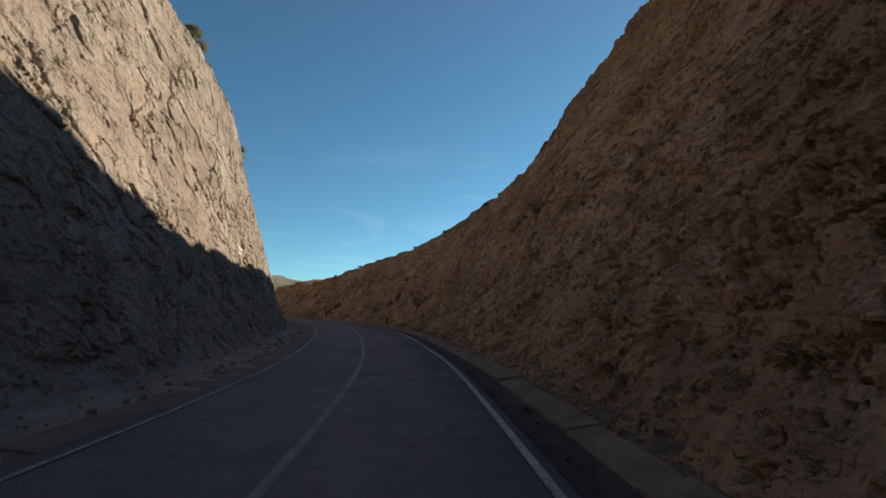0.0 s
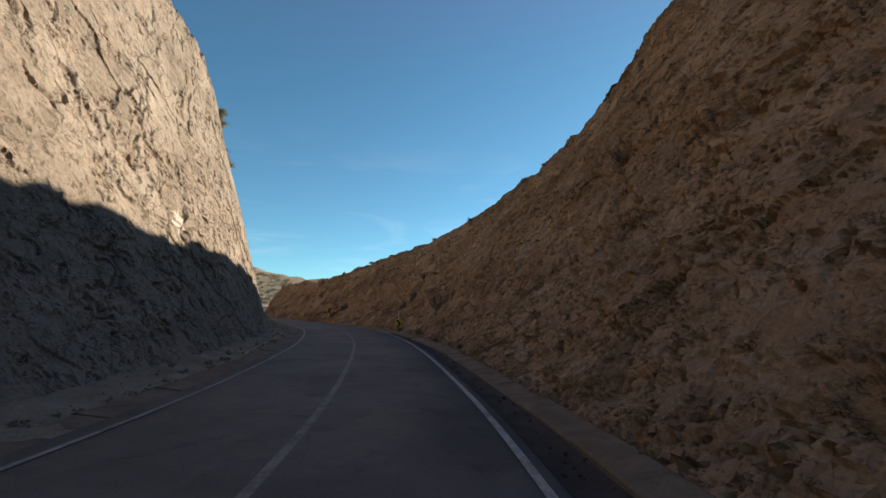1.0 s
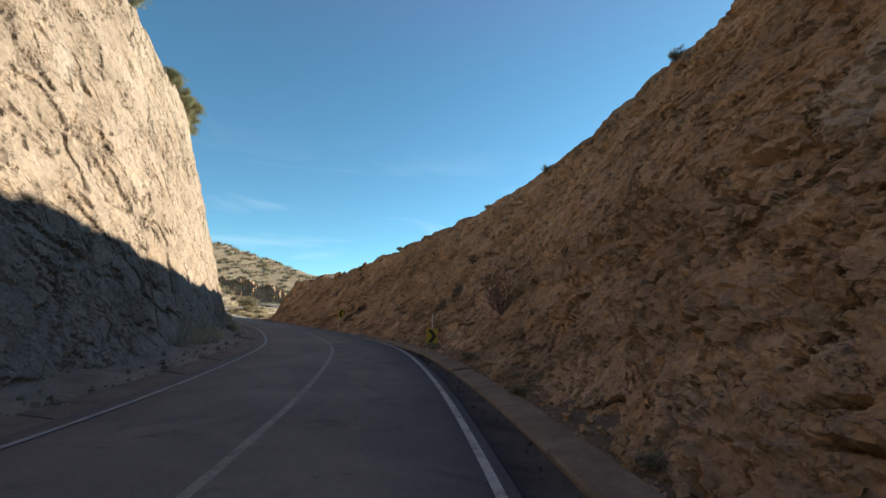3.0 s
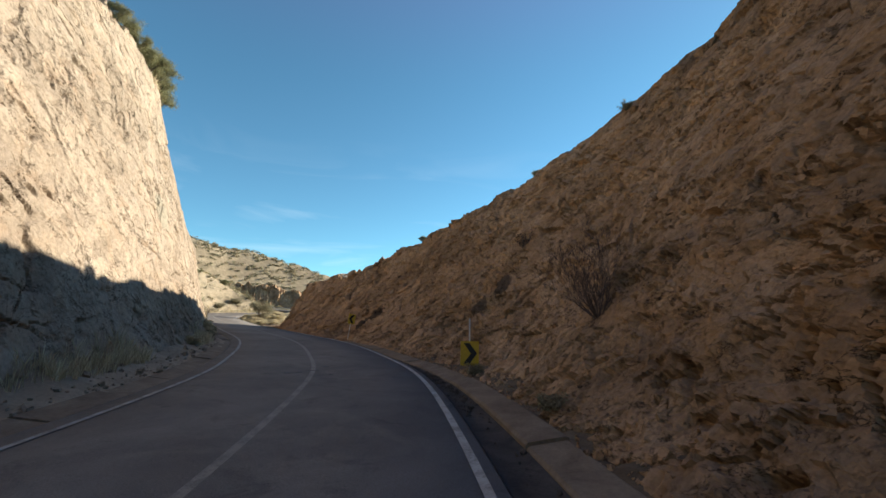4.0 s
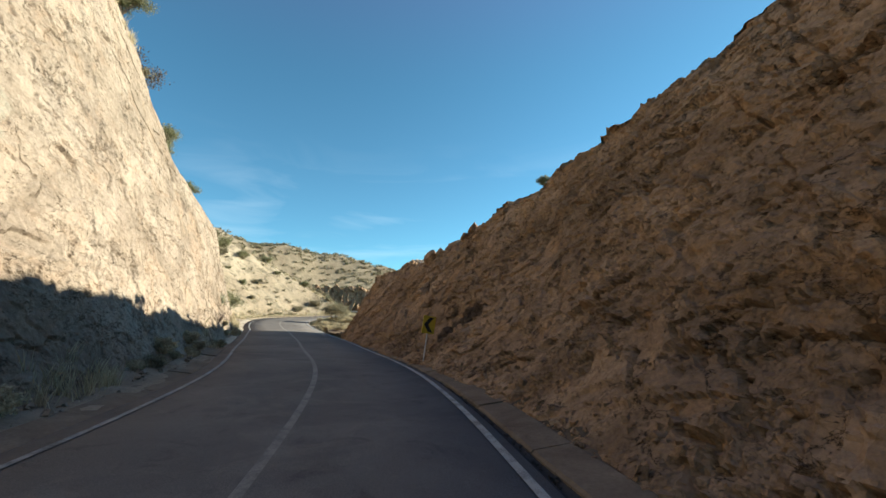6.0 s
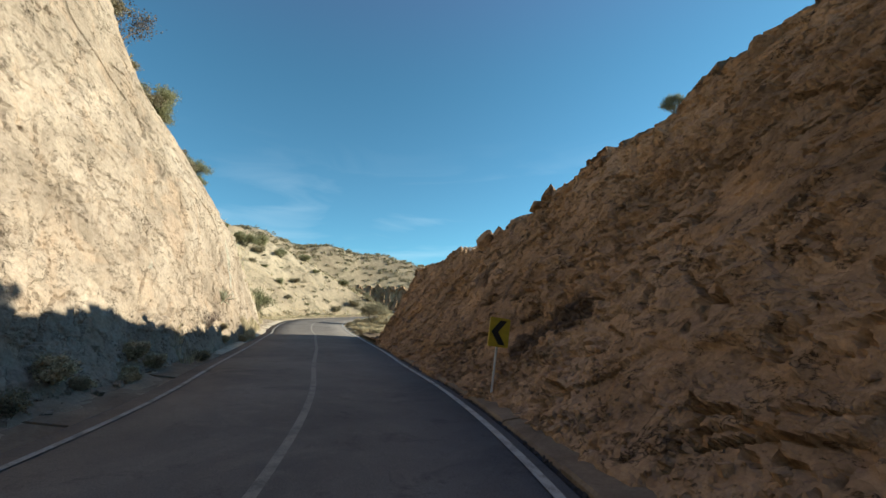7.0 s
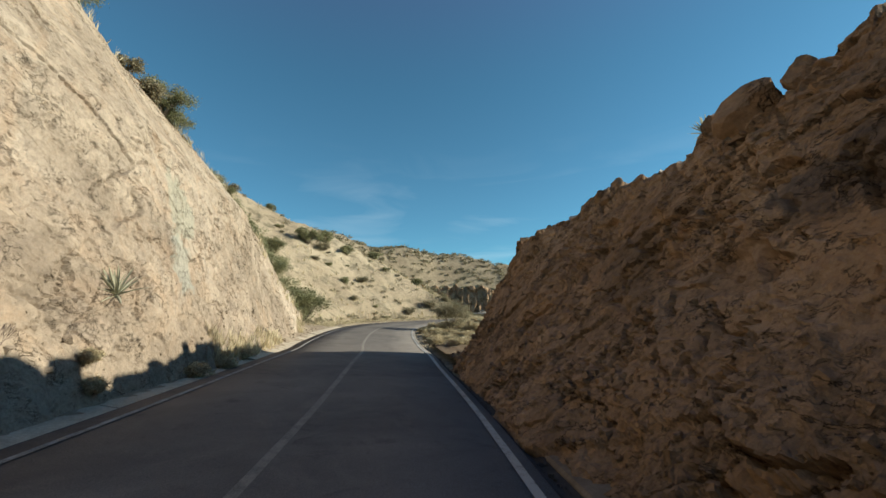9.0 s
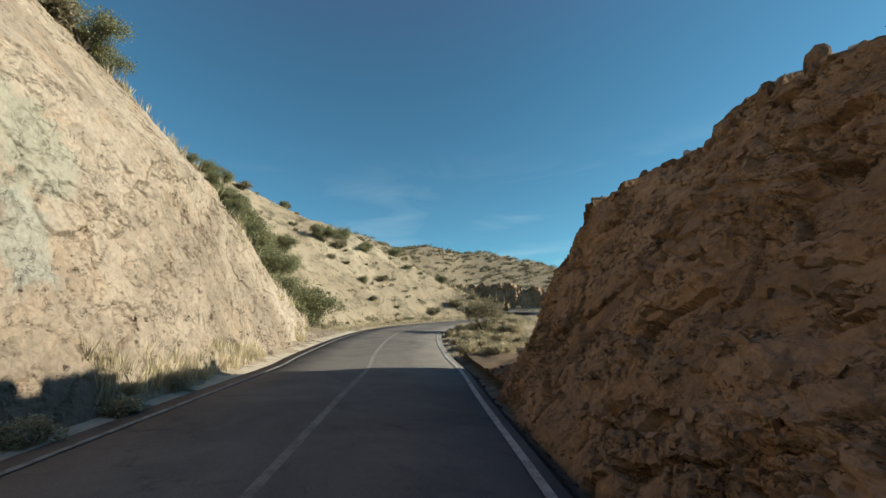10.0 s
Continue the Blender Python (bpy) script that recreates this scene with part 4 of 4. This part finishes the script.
# hillside gully and scattered scrub
for s, o, k, size in ((101.5, -7.0, 0, 1.7), (103.4, -8.4, 1, 1.6), (104.5, -10.0, 0, 1.6), (105.5, -11.6, 1, 1.5), (106.5, -13.4, 0, 1.7), (107.3, -15.2, 1, 1.6), (108.4, -17.0, 0, 1.7), (109.0, -19.0, 1, 1.6), (110, -21, 0, 1.6),
                      (110.5, -23.0, 1, 1.6), (111.4, -25.4, 0, 1.6), (112, -28, 1, 1.5), (112.6, -31, 0, 1.5), (113, -34, 1, 1.4), (105.5, -9.0, 1, 1.2), (110.5, -15.5, 1, 1.3), (112.4, -18.8, 0, 1.3),
                      (117.5, -21.5, 0, 1.5), (119.5, -22.0, 1, 1.3), (121, -20.0, 0, 1.0), (124, -22, 1, 1.0), (118, -14, 1, 0.7), (127, -17, 0, 0.8)):
    p = place(s, o, 0)
    plant(k, drop(float(p[0]), float(p[1])) - Vector((0, 0, 0.15)), size, label="dense olive green shrub in a hillside gully")
for i in range(145):
    s, o = rng.uniform(98, 165), -6.5 - 50 * rng.random() ** 1.4
    p = place(s, o, 0)
    plant(rng.choice((2, 2, 2, 3)), drop(float(p[0]), float(p[1])), (0.3 + 1.1 * rng.random() ** 2.4) * (1 + (-o) / 40), squash=rng.uniform(0.7, 1.1))
for s, o in ((96, 5.2), (98, 6.0), (100, 5.4), (102, 7.5), (107, 5.8), (110, 7), (92, 6.5), (94, 7.6)):
    p = place(s, o, 0)
    plant(2, drop(float(p[0]), float(p[1])), rng.uniform(0.5, 0.9))
for i in range(46):
    s = rng.uniform(88, 124)
    p = place(s, 4.2 + 5.5 * rng.random() ** 1.3, 0)
    plant(4, drop(float(p[0]), float(p[1])) - Vector((0, 0, 0.1)), rng.uniform(0.6, 1.3), squash=rng.uniform(0.7, 1.1))
for i in range(16):
    s = rng.uniform(46, 82)
    p = place(s, -FOOT_L(s) + rng.uniform(-0.1, 0.45), 0)
    plant(rng.choice((2, 4)), drop(float(p[0]), float(p[1]), 3.5 + float(p[2])) - Vector((0, 0, 0.08)), rng.uniform(0.3, 0.62), label="dry grey bush at the rock foot")
for s in (28.5, 33.0, 34.2, 38.5, 43.5):
    p = place(s, KERB(s) + rng.uniform(0.35, 0.7), 0)
    plant(2, drop(float(p[0]), float(p[1]), 3.0 + float(p[2])) - Vector((0, 0, 0.05)), rng.uniform(0.25, 0.5), label="small dry weed at the rock foot")
for k, ob in enumerate(protos):
    p = place(97 + 3.0 * k, -26 - 4.0 * k, 0)
    ob.matrix_world = pose(*drop(float(p[0]), float(p[1])))


def tufts(name, spots, blades, tall, wide, label):
    """Dry grass: bunches of thin bent blades, in one mesh."""
    v, f = [], []
    for p in spots:
        for _ in range(blades):
            a = rng.uniform(0, 6.283)
            h, w = tall * rng.uniform(0.5, 1.3), wide * rng.uniform(0.6, 1.2)
            b = p + Vector((rng.gauss(0, 0.07), rng.gauss(0, 0.07), -0.03))
            o = Vector((math.cos(a), math.sin(a), 0)) * h * rng.uniform(0.1, 0.6)
            x = Vector((-math.sin(a), math.cos(a), 0)) * w
            i = len(v)
            v += [b - x, b + x, b + o * 0.5 + Vector((0, 0, h * 0.6)) + x * 0.6, b + o + Vector((0, 0, h))]
            f.append((i, i + 1, i + 2, i + 3))
    return tagged(mesh_object(name, np.array(v), np.array(f), STRAW), label, "dry grass", kind="stuff")


spots = []
for i in range(1100):
    s = rng.uniform(40, 99)
    p = place(s, -FOOT_L(s) - rng.uniform(-0.55 if s < 76 else -0.1, 0.2), 0)
    if vnoise(np.array([[s / 2.2, 0.0, 3.0]]), 5)[0] > -0.15:
        spots.append(drop(float(p[0]), float(p[1]), 3.6 + float(p[2])))
tufts("grass_left_foot", spots, 9, 0.4, 0.012, "pale dry grass bunches along the rock foot")
spots = []
for i in range(520):
    s = rng.uniform(60, 96)
    if vnoise(np.array([[s / 1.4, 0.0, 9.0]]), 6)[0] > -0.2:
        spots.append(crest(-1, s, rng.uniform(-0.25, 0.9)))
tufts("grass_left_crest", spots, 9, 0.45, 0.014, "pale dry grass bunches along the rock crest")
spots = []
for i in range(700):
    s, o = rng.uniform(88, 125), rng.uniform(4.0, 11)
    p = place(s, o, 0)
    spots.append(drop(float(p[0]), float(p[1])))
for i in range(900):
    s, o = rng.uniform(100, 135), -rng.uniform(4.3, 9)
    p = place(s, o, 0)
    spots.append(drop(float(p[0]), float(p[1])))
tufts("grass_bend", spots, 9, 0.34, 0.014, "tall pale dry grass beside the road bend")
spots = []
for i in range(2600):
    s, o = rng.uniform(96, 160), -7 - 55 * rng.random() ** 1.3
    p = place(s, o, 0)
    spots.append(drop(float(p[0]), float(p[1])))
tufts("grass_hillside", spots, 6, 0.45, 0.04, "bleached dry grass over the hillside")


# ---- loose rock ----
def stone_mesh(name, seed, mat, sub=2):
    r = random.Random(seed)
    bm = bmesh.new()
    bmesh.ops.create_icosphere(bm, subdivisions=sub, radius=0.5)
    cuts = [(Vector((r.gauss(0, 1), r.gauss(0, 1), r.gauss(0, 1))).normalized(), r.uniform(0.2, 0.36)) for _ in range(13)]
    for v in bm.verts:
        for n, d in cuts:
            k = v.co.dot(n) - d
            if k > 0:
                v.co -= n * k
        v.co += v.co.normalized() * 0.025 * noise.noise(v.co * 7 + Vector((seed, 0, 0)))
    me = bpy.data.meshes.new(name)
    bm.to_mesh(me)
    bm.free()
    me.materials.append(mat)
    return me


stones = [stone_mesh("boulder", k, ROCK_R, 3) for k in range(6)]


def boulder(at, size, label="loose ochre boulder on the rock crest", group="boulders on the rock crest"):
    ob = new("boulder", rng.choice(stones))
    ob.matrix_world = pose(*at, rng.uniform(0, 360), rng.uniform(0, 360), rng.uniform(0, 360)) @ Matrix.Diagonal((size * rng.uniform(0.8, 1.3), size * rng.uniform(0.8, 1.3), size * rng.uniform(0.7, 1.0), 1))
    return tagged(ob, label, "boulder", group)


for s, size, back in ((64.8, 0.75, 0.0), (69.3, 1.0, 0.0), (70.1, 0.8, 0.1), (68.6, 0.7, 0.2), (74.0, 0.6, 0.0), (74.8, 0.5, 0.0), (72.6, 0.5, 0.0), (66.8, 0.5, 0.1), (44.0, 0.7, 0.0), (46.8, 0.6, 0.0), (41.5, 0.7, 0.0), (38.5, 0.6, 0.1), (35.5, 0.7, 0.0),
                      (33.5, 0.6, 0.0), (61.5, 0.5, 0.0), (57.5, 0.6, 0.0), (53, 0.5, 0.0), (76.2, 0.5, 0.2), (77.2, 0.4, 0.1), (78.1, 0.45, 0.2), (79, 0.35, 0.1), (80.2, 0.4, 0.2), (81.2, 0.35, 0.2), (75.5, 0.35, 0.4), (73.4, 0.4, 0.3)):
    boulder(crest(1, s, back) - Vector((0, 0, 0.05 * size)), size * 1.15)
for s, size, lift in ((69.2, 1.45, 0.25), (68.4, 0.9, 0.15), (63.9, 0.95, 0.22), (65.2, 0.5, 0.12)):
    boulder(crest(1, s, 0.1) + Vector((0, 0, lift)), size, "square ochre block standing on the rock crest")


def rubble(name, count, where, lo, hi, mat, label):
    """Small broken stones, in one mesh."""
    v, f = [], []
    cube = [(x, y, z) for x in (-1, 1) for y in (-1, 1) for z in (-1, 1)]
    quads = ((0, 1, 3, 2), (4, 6, 7, 5), (0, 4, 5, 1), (2, 3, 7, 6), (0, 2, 6, 4), (1, 5, 7, 3))
    for _ in range(count):
        p = where()
        d = lo * (hi / lo) ** (rng.random() ** 2.2) * 0.5
        m = Euler((rng.uniform(0, 6), rng.uniform(0, 6), rng.uniform(0, 6))).to_matrix()
        i = len(v)
        for c in cube:
            v.append(p + m @ Vector([k * d * rng.uniform(0.55, 1.15) for k in c]) + Vector((0, 0, d * 0.4)))
        f += [tuple(i + k for k in q) for q in quads]
    return tagged(mesh_object(name, np.array(v), np.array(f), mat), label, "rubble", kind="stuff")


def right_foot():
    s = rng.uniform(2, 84)
    p = place(s, KERB(s) + 0.25 + abs(rng.gauss(0, 0.6)), 0)
    return drop(float(p[0]), float(p[1]), float(p[2]) + 3.0)


def gutter_spot():
    s = rng.choice((rng.gauss(44, 2.5), rng.gauss(56, 5), rng.uniform(2, 84)))
    p = place(s, 3.6 + (KERB(s) - 4.0) * rng.random() + rng.uniform(0, 0.15), -0.14)
    return Vector(p)


def left_foot():
    s = rng.uniform(5, 97)
    p = place(s, -4.0 - abs(rng.gauss(0, 0.5)), 0)
    return drop(float(p[0]), float(p[1]), float(p[2]) + 2.5)


rubble("rubble_right", 3600, right_foot, 0.025, 0.16, ROCK_R, "broken ochre stones fallen at the rock foot")
rubble("rubble_gutter", 1500, gutter_spot, 0.015, 0.08, GUTTER, "small stones and dirt lying in the gutter")
rubble("rubble_left", 900, left_foot, 0.03, 0.18, ROCK_L, "broken pale stones fallen at the rock foot")


PALE_STONE = plain("pale_weathered_stone", (0.42, 0.38, 0.33), (0.62, 0.57, 0.5), 2.0, 0.9, 20, 0.5, 0.02)


def pale_spot():
    s = rng.uniform(71.5, 80.5)
    return crest(1, s, 0.35 + abs(rng.gauss(0.0, 0.5))) - Vector((0, 0, 0.01))


rubble("rubble_crest", 90, pale_spot, 0.05, 0.17, PALE_STONE, "pale loose stones lying on the rock crest")


# ---- far side of the valley ----
def far_cliff():
    """A band of dark upright rock standing out of the far slope."""
    u, h = np.meshgrid(np.linspace(-19, 19, 190), np.linspace(-4, 13, 85), indexing="ij")
    u, h = u.ravel(), h.ravel()
    c = np.array([-25 - 150 * math.sin(radians(36)), 62.5 + 150 * math.cos(radians(36))])
    fwd, right = np.array([-math.sin(radians(36)), math.cos(radians(36))]), np.array([math.cos(radians(36)), math.sin(radians(36))])
    q = np.stack([u, 0 * u, h], 1)
    rel, gap = facets(q / (2.2, 2.2, 7.0), 91, 25)
    rel2, _ = facets(q / (0.9, 0.9, 2.0), 92, 20)
    top = 8.6 - 0.11 * u + 2.0 * vnoise(q * (0.12, 0, 0), 93) + 1.2 * vnoise(q * (0.5, 0, 0), 94) - 0.012 * u * u
    hh = np.minimum(h, top)
    depth = 0.4 * h + np.maximum(h - top, 0) * 1.5 - 0.6 * rel - 0.3 * rel2 + 0.5 * np.clip(1 - gap / 0.1, 0, 1)
    p = np.stack([c[0] + right[0] * u + fwd[0] * depth, c[1] + right[1] * u + fwd[1] * depth, 9.0 + hh], 1)
    return tagged(mesh_object("cliff_far", p, grid_faces(190, 85, True), ROCK_R), "dark upright rock band on the far slope", "rock cliff", kind="structure")


far_cliff()


def guard_rail(s0, s1, off):
    e = thing("guard_rail", place(s0, off, 0), "dull steel guard rail beside the far road", "guard rail")
    inv = e.matrix_world.inverted()
    s = np.arange(s0, s1, 1.0)
    prof = [(0, 0.5), (0.06, 0.56), (0, 0.62), (0, 0.66), (0.06, 0.72), (0, 0.8), (-0.02, 0.8), (-0.02, 0.5)]
    v = np.concatenate([place(np.full(8, q), off + np.array([a for a, _ in prof]), np.array([b for _, b in prof])) for q in s]) - np.array(e.matrix_world.translation)
    f = np.array([(i * 8 + j, i * 8 + (j + 1) % 8, (i + 1) * 8 + (j + 1) % 8, (i + 1) * 8 + j) for i in range(len(s) - 1) for j in range(8)])
    part_arrays("beam", v, f, STEEL, e)
    for q in np.arange(s0, s1, 3.0):
        bm = bmesh.new()
        p = Vector(place(q, off + 0.08, 0.3)) - e.matrix_world.translation
        box(bm, p.x - 0.06, p.x + 0.06, p.y - 0.06, p.y + 0.06, p.z - 0.6, p.z + 0.5)
        part("post", bm, STEEL, e)


STEEL = plain("dull_steel", (0.16, 0.15, 0.14), (0.26, 0.25, 0.24), 1.0, 0.55, 10, 0.1, 0.01, 0.5)
guard_rail(150, 200, 3.9)


def hill_scrub():
    """Small low bushes over the near slope, as one mesh of leaf clumps."""
    r = random.Random(78)
    cen = []
    for _ in range(420):
        p = place(r.uniform(98, 160), -7 - 52 * r.random() ** 1.3, 0)
        g = drop(float(p[0]), float(p[1]))
        k = r.uniform(0.25, 0.6)
        cen += [g + Vector((r.gauss(0, 0.6), r.gauss(0, 0.6), 0.35 + r.random() * 0.4)) * k for _ in range(5)]
    v, f = leaf_cloud(r, cen, 14, 0.16, 0.16)
    return tagged(mesh_object("scrub_hillside", v, f, SAGE), "small low grey green scrub over the hillside", "scrub", kind="stuff")


hill_scrub()


def far_scrub():
    """Low bushes dotted over the far ridge, as one mesh of leaf clumps."""
    r = random.Random(77)
    cen = []
    for _ in range(2000):
        phi, dist = radians(r.uniform(22, 66)), r.uniform(125, 255)
        x, y = -25 - dist * math.sin(phi), 62.5 + dist * math.cos(phi)
        g = drop(x, y, 120, ("ground",))
        s, o = along(np.array([x]), np.array([y]))
        if abs(o[0]) > 9:
            k = r.uniform(0.5, 1.4)
            cen += [g + Vector((r.gauss(0, 0.7), r.gauss(0, 0.7), 0.45)) * k for _ in range(5)]
    v, f = leaf_cloud(r, cen, 9, 0.7, 0.45)
    return tagged(mesh_object("scrub_far", v, f, SAGE), "low grey green scrub over the far ridge", "scrub", kind="stuff")


far_scrub()
